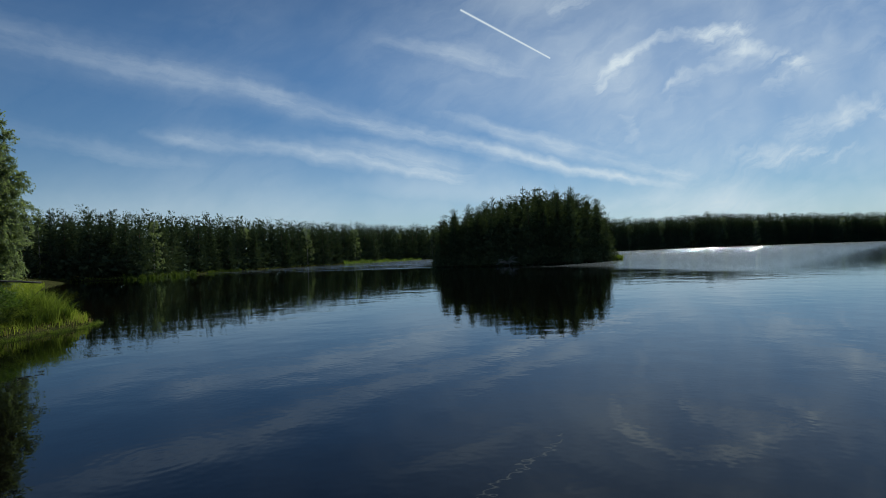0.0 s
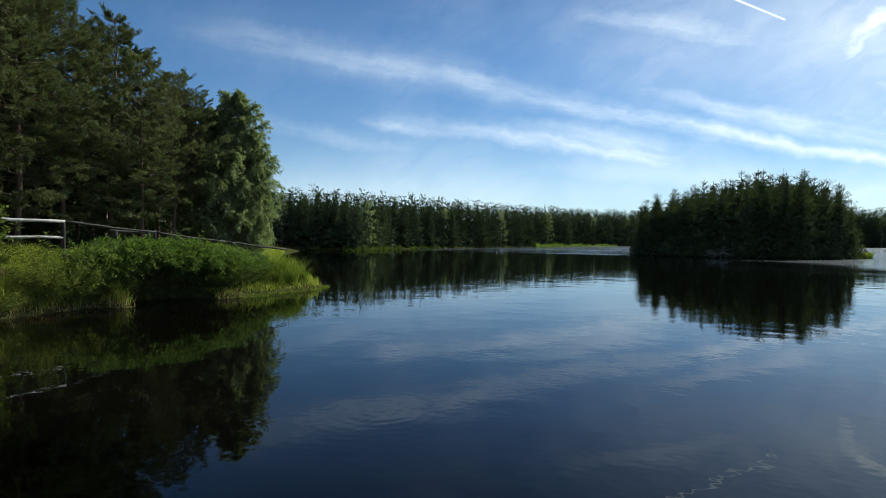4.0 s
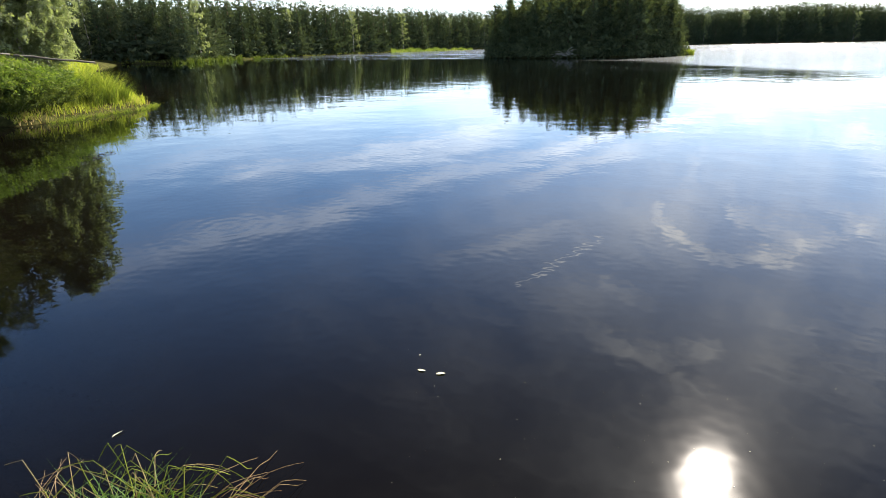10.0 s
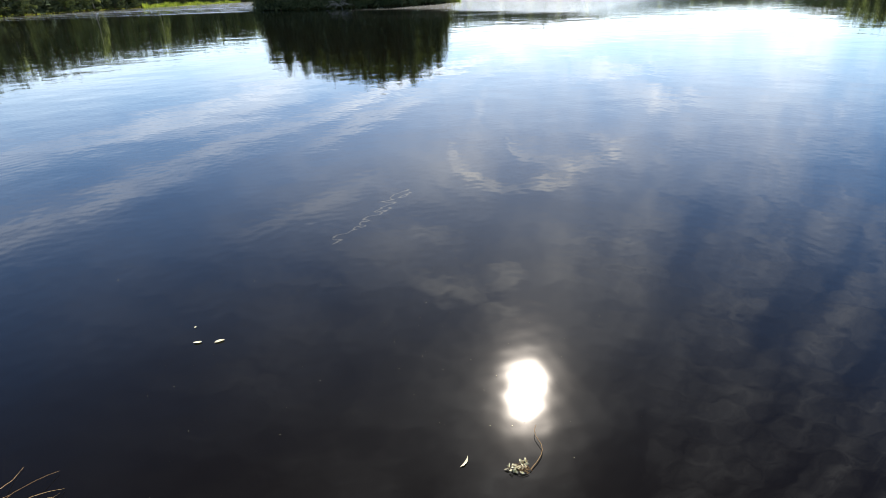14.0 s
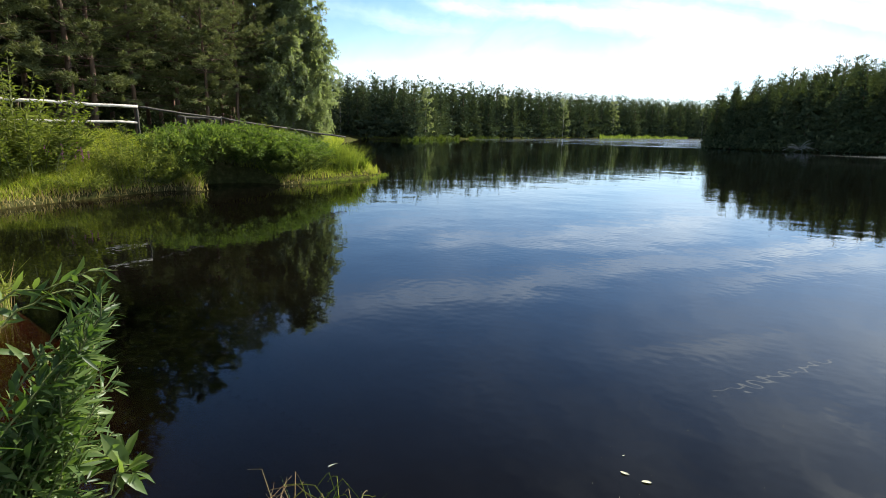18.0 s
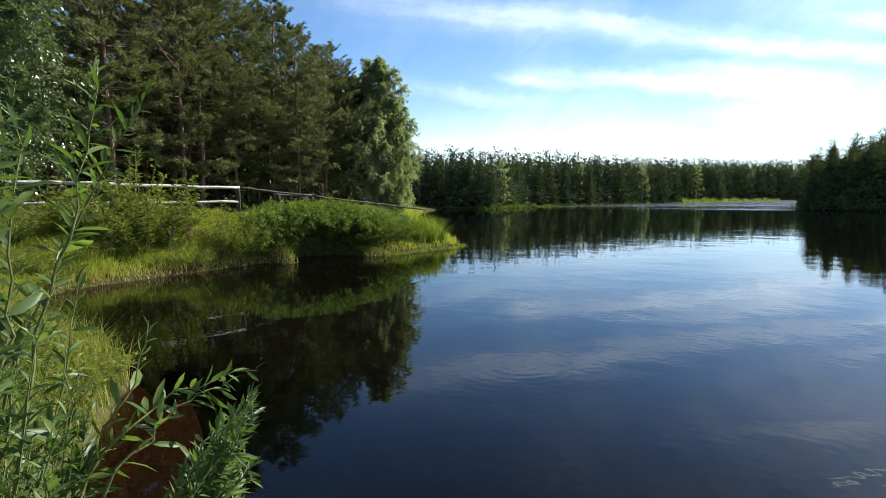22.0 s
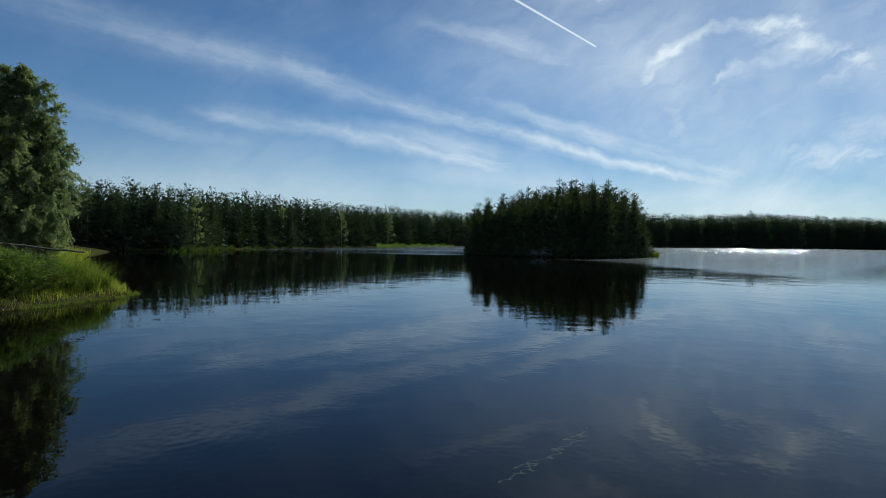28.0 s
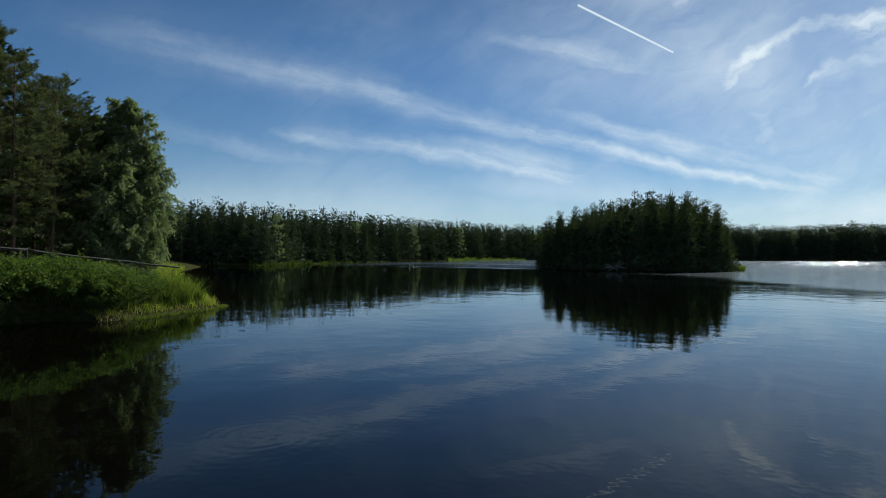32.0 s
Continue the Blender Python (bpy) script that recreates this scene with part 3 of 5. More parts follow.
STRAW = leaf_material("dry_straw", (0.16, 0.10, 0.042), (0.30, 0.22, 0.10), (0.46, 0.37, 0.20), 0.3)
PINE_BARK = bark_material("pine_bark", (0.045, 0.03, 0.022), (0.19, 0.11, 0.07))
BIRCH_BARK = bark_material("birch_bark", (0.10, 0.09, 0.08), (0.62, 0.59, 0.54), 5.0, 2.5)
TWIG = bark_material("willow_twig", (0.060, 0.075, 0.018), (0.150, 0.165, 0.048), 20.0)
RAIL_WOOD = bark_material("weathered_rail_wood", (0.22, 0.20, 0.17), (0.52, 0.49, 0.44), 14.0, 1.0)
# grey wood taken darker, so that the posts look shaded
POST_WOOD = bark_material("grey_post_wood", (0.026, 0.023, 0.019), (0.075, 0.066, 0.053), 12.0, 0.3)

# ---- mesh tools ----


def mesh_of(name, verts, faces, mat, smooth=False):
    """A mesh from arrays of vertices and of equal faces."""
    verts, faces = np.asarray(verts, np.float32), np.asarray(faces, np.int32)
    me = bpy.data.meshes.new(name)
    k = faces.shape[1]
    me.vertices.add(len(verts)), me.loops.add(faces.size), me.polygons.add(len(faces))
    me.vertices.foreach_set("co", verts.ravel())
    me.loops.foreach_set("vertex_index", faces.ravel())
    me.polygons.foreach_set("loop_start", np.arange(0, faces.size, k, dtype=np.int32))
    me.polygons.foreach_set("use_smooth", np.full(len(faces), smooth))
    me.update(calc_edges=True)
    me.materials.append(mat)
    return me


def part(name, me, parent, label=""):
    ob = new(name, me)
    ob.parent = parent
    return tagged(ob, label)


def thing(name, m=None, label="", category="", group="", kind=""):
    ob = new(name)
    if m is not None:
        ob.matrix_basis = m
    return tagged(ob, label, category, group, kind)


def unit(v):
    return v / np.maximum(np.linalg.norm(v, axis=-1, keepdims=True), 1e-9)


def tube(points, radii, sides=6):
    """Vertices and quads of a tapered tube along points."""
    points, radii = np.asarray(points, float), np.asarray(radii, float)
    along = unit(np.gradient(points, axis=0))
    ref = np.where(np.abs(along[:, 2:3]) > 0.9, (1.0, 0, 0), (0, 0, 1.0))
    a = unit(np.cross(along, ref))
    b = np.cross(along, a)
    th = np.arange(sides) * 2 * np.pi / sides
    v = points[:, None] + radii[:, None, None] * (np.cos(th)[None, :, None] * a[:, None] + np.sin(th)[None, :, None] * b[:, None])
    n = len(points)
    i, j = np.meshgrid(np.arange(n - 1), np.arange(sides), indexing="ij")
    f = np.stack([i * sides + j, i * sides + (j + 1) % sides, (i + 1) * sides + (j + 1) % sides, (i + 1) * sides + j], -1).reshape(-1, 4)
    cap = [[0, 1, 2, 3]] if sides == 4 else []
    return v.reshape(-1, 3), np.array(f.tolist() + cap)


def merged(pieces):
    vs, fs, n = [], [], 0
    for v, f in pieces:
        vs.append(v), fs.append(np.asarray(f) + n)
        n += len(v)
    return np.concatenate(vs), np.concatenate(fs)


def blades(base, way, length, width, side=None, rng=None):
    """Single triangles: needles and far leaves."""
    n = len(base)
    if side is None:
        side = unit(np.cross(way, rng.normal(size=(n, 3))))
    side = side * (width / 2).reshape(-1, 1)
    v = np.stack([base - side, base + side, base + way * length.reshape(-1, 1)], 1).reshape(-1, 3)
    return v, np.arange(3 * n).reshape(-1, 3)


def leaves(base, way, length, width, rng, fold=0.25):
    """Four-cornered leaves, widest before the middle."""
    n = len(base)
    side = unit(np.cross(way, rng.normal(size=(n, 3))))
    up = np.cross(side, way)
    L, W = length.reshape(-1, 1), width.reshape(-1, 1)
    mid = base + way * L * 0.45
    v = np.stack([base, mid - side * W / 2 + up * W * fold, base + way * L, mid + side * W / 2 + up * W * fold], 1).reshape(-1, 3)
    return v, np.arange(4 * n).reshape(-1, 4)


def grass_blades(base, height, width, lean, rng, bend=0.5):
    """Bent blades of three cross-sections, as two quads each."""
    n = len(base)
    th = rng.uniform(0, 2 * np.pi, n)
    out = np.stack([np.cos(th), np.sin(th), np.zeros(n)], 1)
    ph = rng.uniform(0, 2 * np.pi, n)
    side = np.stack([np.cos(ph), np.sin(ph), np.zeros(n)], 1) * (width / 2).reshape(-1, 1)
    h, l = height.reshape(-1, 1), lean.reshape(-1, 1)
    up = np.array([0, 0, 1.0])
    m = base + up * h * 0.55 + out * l * h * 0.25
    tip = base + up * h * (1 - 0.25 * bend * l) + out * l * h * (0.5 + bend)
    v = np.stack([base - side, base + side, m - side * 0.8, m + side * 0.8, tip - side * 0.08, tip + side * 0.08], 1).reshape(-1, 3)
    k = np.arange(n)[:, None] * 6
    f = np.concatenate([k + [0, 1, 3, 2], k + [2, 3, 5, 4]], 0)
    return v, f

# ---- the lie of the land ----


def polar(az, d):
    """A place by degrees left of +y and metres from the standpoint."""
    return (-math.sin(radians(az)) * d, math.cos(radians(az)) * d)


FAR_AZ = [36, 30, 26.5, 22, 18, 12.5, 5, 0, -8, -16, -25, -31, -38, -44, -50, -53, -62, -75, -95, -115]
FAR_D = [78, 75, 86, 98, 108, 130, 164, 190, 210, 228, 262, 300, 290, 240, 170, 150, 120, 90, 55, 32]
SHORE = [(1.5, 0.10), (0.3, 0.22), (-1.0, 0.12), (-2.4, 0.02), (-3.5, 0.5), (-4.6, 1.65), (-5.8, 2.5), (-8.4, 2.7), (-11.2, 3.2), (-12.4, 4.4),
         (-12.6, 6.4), (-12.7, 9.2), (-12.0, 9.7), (-11.7, 11.2), (-11.25, 12.4), (-11.0, 14.0), (-10.75, 15.6), (-10.95, 16.4), (-12.0, 17.2), (-14, 19.5),
         (-18, 23), (-25, 32), (-35, 46), (-43, 60)] + [polar(a, d) for a, d in zip(FAR_AZ, FAR_D)] + [(13, -6), (6, -1.4), (3, -0.2)]
ISLAND = (9.2, 73.5, 12.4, 9.5)


def shore_distance(x, y):
    """Metres from the shore: positive on land, negative over the lake."""
    p = np.stack([x, y], -1)
    poly = np.array(SHORE)
    best, inside = np.full(x.shape, 1e9), np.zeros(x.shape, bool)
    for a, b in zip(poly, np.roll(poly, -1, 0)):
        ab = b - a
        h = np.clip(((p - a) @ ab) / (ab @ ab), 0, 1)
        best = np.minimum(best, np.linalg.norm(p - a - h[..., None] * ab, axis=-1))
        cross = (a[1] > y) != (b[1] > y)
        with np.errstate(divide="ignore", invalid="ignore"):
            inside ^= cross & (x < (b[0] - a[0]) * (y - a[1]) / (b[1] - a[1]) + a[0])
    sd = np.where(inside, -best, best)
    cx, cy, rx, ry = ISLAND
    q = np.hypot((x - cx) / rx, (y - cy) / ry)
    return np.maximum(sd, (1 - q) * min(rx, ry))


def ground_height(x, y):
    x, y = np.asarray(x, float), np.asarray(y, float)
    sd = shore_distance(x, y)
    r = np.hypot(x, y)
    left = np.exp(-(((x + 15) / 5.0) ** 2 + ((y - 7.5) / 5.5) ** 2))
    tip = np.exp(-(((x + 12) / 2.5) ** 2 + ((y - 14.5) / 2.2) ** 2))
    near = np.exp(-(r / 6.0) ** 2)
    top = 0.75 + 0.65 * left + 0.10 * tip - 0.55 * near + np.clip((r - 40) / 300, 0, 1) * 1.5
    wob = 0.06 * np.sin(x * 1.7 + 0.6 * y) * np.sin(y * 1.3 - 0.4 * x) + 0.03 * np.sin(4.1 * x + 2.3 * y)
    land = top * (1 - np.exp(-np.maximum(sd, 0) / (1.1 + r * 0.03))) + wob * np.clip(sd, 0, 1) + 0.02
    # a washed-out hollow under the overhanging bush
    notch = np.exp(-(((x + 12.2) / 1.10) ** 2 + ((y - 11.0) / 1.05) ** 2) ** 3)
    land = land * (1 - notch) + 0.01 - 0.35 * notch
    steep = np.exp(-(((x + 4.2) / 1.9) ** 2 + ((y - 1.4) / 1.5) ** 2))
    shoal = np.exp(-(((x + 11) / 1.6) ** 2 + ((y - 5) / 4) ** 2))
    slope = 1.25 + 0.8 * steep - 0.5 * shoal
    bed = -np.minimum(np.maximum(-sd, 0) * slope + 0.02, 2.6)
    # a rust-red bar of sand runs out under the shallow water
    ax, ay, bx, by = -5.2, 2.68, -3.45, 0.78
    h = np.clip(((x - ax) * (bx - ax) + (y - ay) * (by - ay)) / ((bx - ax) ** 2 + (by - ay) ** 2), 0, 1)
    bar = np.exp(-((x - ax - h * (bx - ax)) ** 2 + (y - ay - h * (by - ay)) ** 2) / 0.15 ** 2)
    bed = np.where(steep > 0.1, np.maximum(bed, -1.0), bed)
    bed = bed * (1 - bar) - 0.08 * bar
    return np.where(sd > 0, land, bed)


def build_ground():
    radii = np.concatenate([[0.02], np.geomspace(0.3, 6, 130), np.linspace(6.2, 22, 70), np.geomspace(22.8, 4400, 70)])
    th = np.linspace(0, 2 * np.pi, 420, endpoint=False)
    R, T = np.meshgrid(radii, th, indexing="ij")
    x, y = -np.sin(T) * R, np.cos(T) * R
    z = ground_height(x, y)
    v = np.stack([x, y, z], -1).reshape(-1, 3)
    n, k = R.shape
    i, j = np.meshgrid(np.arange(n - 1), np.arange(k), indexing="ij")
    f = np.stack([i * k + j, i * k + (j + 1) % k, (i + 1) * k + (j + 1) % k, (i + 1) * k + j], -1).reshape(-1, 4)
    tagged(new("ground", mesh_of("ground", v, f[:, ::-1], GROUND, True)), "grassy lake shore, forest floor and rust-stained lake bed", "ground", kind="structure")


def build_water():
    a = np.array([(-900, -300, 0), (900, -300, 0), (900, 1200, 0), (-900, 1200, 0)], float)
    tagged(new("water", mesh_of("water", a, [[0, 1, 2, 3]], WATER)), "still dark lake water mirroring the sky and trees", "lake", kind="structure")


build_ground()
build_water()

# ---- trees ----


def pine_mesh(seed, height, spread, bare, whorls, per, subs, tufts, needles, size, width, taper=0.6, up=0.5):
    """Trunk, limbs and needles of a pine with its foot at the origin: flat boughs in layers."""
    rng = np.random.default_rng(seed)
    k = 9
    hs = np.linspace(0, 1, k)
    bend = np.cumsum(rng.normal(0, 0.012, (k, 2)), 0) * height * 0.35
    spine = np.stack([bend[:, 0], bend[:, 1], hs * height], 1)
    spine[0, 2] = -0.5
    trunk = tube(spine, 0.0092 * height * (1 - 0.93 * hs) + 0.012, 8)
    limb_pieces, base, way, scale = [], [], [], []
    levels = np.clip(np.linspace(bare, 0.985, whorls) + rng.normal(0, 0.012, whorls), 0.05, 0.985)
    for lv in levels:
        rel = max(0.0, (lv - bare) / (1 - bare))
        reach = spread * height * (0.55 + 0.45 * min(1, rel * 3.5)) * (1 - rel) ** taper + 0.02 * height
        start = rng.uniform(0, 6.28)
        for q in range(per):
            if rng.random() < 0.14:
                continue
            th = start + q * 6.283 / per + rng.normal(0, 0.25)
            ln = max(0.25, reach * rng.uniform(0.5, 1.2))
            out = np.array([np.cos(th), np.sin(th), (up * rel - 0.10) + rng.normal(0, 0.10)])
            side = np.array([-np.sin(th), np.cos(th), 0])
            foot = np.array([np.interp(lv, hs, spine[:, a]) for a in range(3)])
            s = np.linspace(0, 1, 4)[:, None]
            limb_pieces.append(tube(foot + out * ln * s + np.array([0, 0, 1.0]) * ln * 0.18 * s ** 2, np.linspace(0.010 + 0.004 * ln, 0.004, 4), 3))
            at = np.append(rng.uniform(0.3, 1.0, subs - 1), 1.0)[:, None]
            stem = foot + out * ln * at + np.array([0, 0, 1.0]) * ln * 0.18 * at ** 2
            fan = unit(out * 0.7 + side * rng.choice([-1, 1], (subs, 1)) * rng.uniform(0.2, 1.0, (subs, 1)) + np.array([0, 0, 1.0]) * rng.normal(0.08, 0.12, (subs, 1)))
            long = (0.16 + ln * 0.34 * (1.15 - at)) * rng.uniform(0.6, 1.2, (subs, 1))
            g = rng.uniform(0.25, 1.05, (subs, tufts, 1))
            c = stem[:, None] + fan[:, None] * long[:, None] * g + rng.normal(0, 0.035, (subs, tufts, 3))
            d = unit(fan[:, None] + rng.normal(0, 0.25, (subs, tufts, 3)) + [0, 0, 0.3])
            base.append(np.repeat(c.reshape(-1, 3), needles, 0)), way.append(np.repeat(d.reshape(-1, 3), needles, 0)), scale.append(np.full(subs * tufts * needles, 1.1 - 0.35 * rel))
    for i in range(16):
        lv, th, ln = rng.uniform(0.35, 1.1) * bare, rng.uniform(0, 6.283), rng.uniform(0.3, 1.0) * spread * height * 0.5
        foot = np.array([np.interp(lv, hs, spine[:, a]) for a in range(3)])
        s = np.linspace(0, 1, 4)[:, None]
        droop = np.array([0, 0, 1.0]) * ln * (0.10 - 0.35 * s) * s
        limb_pieces.append(tube(foot + np.array([np.cos(th), np.sin(th), 0.1]) * ln * s + droop + rng.normal(0, 0.02, (4, 3)) * s, np.linspace(0.014, 0.004, 4), 3))
    base, way, size = np.concatenate(base), np.concatenate(way), size * np.concatenate(scale)
    n = len(base)
    w = unit(way + rng.normal(0, 0.55, (n, 3)))
    b = base + way * rng.uniform(-0.4, 0.5, (n, 1)) * size[:, None]
    crown = blades(b, w, rng.uniform(0.7, 1.25, n) * size, rng.uniform(0.7, 1.3, n) * width * np.concatenate(scale), rng=rng)
    return trunk, merged(limb_pieces), crown


def spire_mesh(seed, height, radius, n, size, width, limbs=90, taper=0.85, low=0.0):
    """A far conifer: a pointed crown of uneven limbs that reach almost to the ground."""
    rng = np.random.default_rng(seed)
    hs = np.linspace(0, 1, 6)
    trunk = tube(np.stack([hs * 0, hs * 0, hs * height * 0.97 - 0.4 * (hs == 0)], 1), 0.011 * height * (1 - 0.95 * hs) + 0.01, 5)
    at = np.sort(rng.random(limbs)) ** 1.1 * 0.955
    turn = np.arange(limbs) * 2.4 + rng.normal(0, 0.5, limbs)
    reach = height * radius * (1 - at) ** taper * rng.uniform(0.55, 1.2, limbs) * np.minimum(1, 0.6 + at * 2.5) + 0.02 * height * (1 - at)
    pick = rng.choice(limbs, n, p=(reach + 0.25) / (reach + 0.25).sum())
    rel, r, th = at[pick], reach[pick], turn[pick] + rng.normal(0, 0.16, n)
    q = rng.random(n) ** 0.6
    out = np.stack([np.cos(th), np.sin(th), np.zeros(n)], 1)
    base = out * (r * q)[:, None] + rng.normal(0, 0.07, (n, 3)) * (0.4 + r)[:, None] * [1, 1, 0.6]
    base[:, 2] += height * (low + (0.96 - low) * rel) + r * q * (0.75 * rel - 0.08) + 0.12 * r * q * q
    way = unit(out * 0.9 + rng.normal(0, 0.5, (n, 3)) + np.stack([0 * rel, 0 * rel, 0.2 + 1.0 * rel], 1))
    crown = [blades(base, way, size * rng.uniform(0.6, 1.25, n) * (1.1 - 0.6 * rel), width * rng.uniform(0.6, 1.3, n) * (1.1 - 0.5 * rel), rng=rng)]
    m = n // 6
    rel = rng.random(m) ** 1.2 * 0.9
    r = height * radius * (1 - rel) ** taper * 0.6
    inner = np.stack([rng.normal(0, 0.4, m) * r, rng.normal(0, 0.4, m) * r, height * (low + (0.95 - low) * rel)], 1)
    crown.append(blades(inner, unit(rng.normal(0, 1, (m, 3)) * [1, 1, 0.7]), 0.4 * r + 0.12, 0.3 * r + 0.06, rng=rng))
    return trunk, (np.zeros((0, 3)), np.zeros((0, 4), int)), merged(crown)


def broadleaf_mesh(seed, height, spread, low, limbs_n, twigs, per, size, droop=0.3, fine=False):
    """Trunk, limbs and leaves of a birch-like tree."""
    rng = np.random.default_rng(seed)
    hs = np.linspace(0, 1, 9)
    bend = np.cumsum(rng.normal(0, 0.012, (9, 2)), 0) * height * 0.4
    spine = np.stack([bend[:, 0], bend[:, 1], hs * height], 1)
    spine[0, 2] = -0.5
    trunk = tube(spine, 0.011 * height * (1 - 0.93 * hs) + 0.01, 8)
    pieces, base, way = [], [], []
    for i in range(limbs_n):
        lv = low + (0.97 - low) * (i + rng.random()) / limbs_n
        rel = (lv - low) / (1 - low)
        ln = spread * height * (0.35 + 0.8 * np.sin(np.pi * (0.18 + 0.62 * (1 - rel)))) * (1 - rel) ** 0.5 * (rng.uniform(0.4, 1.4) if fine else rng.uniform(0.6, 1.15)) + 0.25
        th = i * 2.4 + rng.normal(0, 0.3)
        out = np.array([np.cos(th), np.sin(th), 0.55 + 0.6 * rel])
        foot = np.array([np.interp(lv, hs, spine[:, a]) for a in range(3)])
        s = np.linspace(0, 1, 5)[:, None]
        line = foot + out * ln * s - np.array([0, 0, 1.0]) * ln * droop * s ** 2
        pieces.append(tube(line, np.linspace(0.012 + 0.005 * ln, 0.004, 5), 3))
        for j in range(twigs):
            at = rng.uniform(0.25, 1.0)
            c = foot + out * ln * at - np.array([0, 0, 1.0]) * ln * droop * at ** 2
            tl = rng.uniform(0.3, 0.8) * (0.25 + 0.22 * ln) * (1.5 if fine else 1)
            td = unit(out * 0.5 + rng.normal(0, 0.7, 3) - [0, 0, 0.8 if fine else 0.35])
            q = rng.random((per, 1))
            p = c + td * tl * q - np.array([0, 0, 0.4]) * tl * q ** 2 + rng.normal(0, 0.05, (per, 3))
            base.append(p), way.append(unit(rng.normal(0, 0.6, (per, 3)) + td - [0, 0, 0.5]))
    base, way = np.concatenate(base), np.concatenate(way)
    n = len(base)
    crown = (blades(base, way, rng.uniform(0.8, 1.4, n) * size, rng.uniform(0.7, 1.0, n) * size, rng=rng) if fine else leaves(base, way, rng.uniform(0.7, 1.3, n) * size, rng.uniform(0.5, 0.85, n) * size, rng))
    return trunk, merged(pieces), crown


def tree_parts(kind, meshes, bark, leaf, limbs=True):
    (tv, tf), (lv, lf), (cv, cf) = meshes
    parts = [("trunk", mesh_of(kind + "_trunk", tv, tf, bark, True)), ("crown", mesh_of(kind + "_crown", cv, cf, leaf))]
    return parts + ([("branchwork", mesh_of(kind + "_limbs", lv, lf, bark, True))] if limbs else [])


def plant(name, parts, x, y, turn, size, label, category, group, z=None):
    g = float(ground_height(x, y)) if z is None else z
    ob = thing(name, pose(x, y, g - 0.03, 0, 0, turn) @ Matrix.Diagonal((size, size, size, 1)), label, category, group)
    trunk = None
    for part_name, me in parts:
        p = part(part_name, me, trunk if part_name == "branchwork" else ob)
        trunk = p if part_name == "trunk" else trunk
        if part_name != "trunk":
            tagged(p, kind="stuff")
    return ob


rng = np.random.default_rng(11)
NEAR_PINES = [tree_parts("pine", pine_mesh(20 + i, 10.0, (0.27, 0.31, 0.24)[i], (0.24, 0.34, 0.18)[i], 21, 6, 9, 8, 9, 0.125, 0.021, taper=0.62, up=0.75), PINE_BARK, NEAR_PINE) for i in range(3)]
MID_PINES = [tree_parts("mid_pine", pine_mesh(40 + i, 10.0, (0.28, 0.32)[i], (0.06, 0.22)[i], 15, 5, 5, 3, 4, 0.36, 0.085), PINE_BARK, PINE, False) for i in range(2)]
ISLE_PINES = [tree_parts("isle_pine", spire_mesh(60 + i, 10.0, (0.25, 0.30, 0.21, 0.27)[i], 4200, 0.38, 0.060, (90, 110, 80, 100)[i], (0.70, 0.58, 0.85, 0.62)[i]), PINE_BARK, PINE, False) for i in range(4)]
FAR_PINES = [tree_parts("far_pine", spire_mesh(80 + i, 10.0, (0.20, 0.25, 0.17, 0.22)[i], 1500, 0.52, 0.16, (70, 80, 60, 75)[i], (0.48, 0.38, 0.60, 0.43)[i]), PINE_BARK, SPRUCE, False) for i in range(4)]
CLOSER_PINES = [tree_parts("closer_pine", spire_mesh(70 + i, 10.0, (0.20, 0.25, 0.17, 0.22)[i], 3400, 0.38, 0.090, (80, 95, 70, 85)[i], (0.48, 0.38, 0.60, 0.43)[i]), PINE_BARK, SPRUCE, False) for i in range(4)]
BIRCHES = [tree_parts("birch", broadleaf_mesh(100 + i, 9.0, 0.172, 0.03, 96, 26, 34, (0.085, 0.075)[i], fine=True), BIRCH_BARK, (BIRCH, GLOSSY_BIRCH)[i]) for i in range(2)]
FAR_BIRCHES = [tree_parts("far_birch", broadleaf_mesh(110, 9.0, 0.2, 0.08, 30, 8, 8, 0.28), BIRCH_BARK, BIRCH, False)]

# the pines and birches behind the fence: bearing, distance, height
PINE_LABEL = "tall Scots pine with dark needles behind the fence"
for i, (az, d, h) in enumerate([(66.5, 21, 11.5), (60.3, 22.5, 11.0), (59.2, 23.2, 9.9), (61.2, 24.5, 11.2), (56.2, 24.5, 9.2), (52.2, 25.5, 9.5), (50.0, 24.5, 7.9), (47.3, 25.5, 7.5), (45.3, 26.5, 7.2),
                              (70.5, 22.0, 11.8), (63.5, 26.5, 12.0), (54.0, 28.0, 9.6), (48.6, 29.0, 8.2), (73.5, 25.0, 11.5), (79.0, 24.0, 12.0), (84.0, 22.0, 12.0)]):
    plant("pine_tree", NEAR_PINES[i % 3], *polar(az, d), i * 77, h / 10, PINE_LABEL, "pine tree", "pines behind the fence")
for az, d, h in [(42.2, 26.5, 7.6), (40.7, 27.0, 5.9), (43.4, 27.4, 7.0)]:
    plant("birch_tree", BIRCHES[0], *polar(az, d), az * 9, h / 9, "light-leaved birch at the edge of the pine wood", "birch tree", "birches")
plant("birch_tree", BIRCHES[1], *polar(75.5, 17.5), 40, 9.5 / 9, "white-barked birch with glossy leaves beside the fence", "birch tree", "birches")
for i, (az, d, h) in enumerate([(57.6, 28, 10.2), (54.8, 29, 9.8), (51.0, 30, 9.8), (58.8, 30, 11), (53.0, 31, 10.4), (61.8, 29, 11.5)]):
    plant("pine_tree", MID_PINES[i % 2], *polar(az, d), i * 61, h / 10, "Scots pine standing deep in the dark pine wood", "pine tree", "pines of the wood")
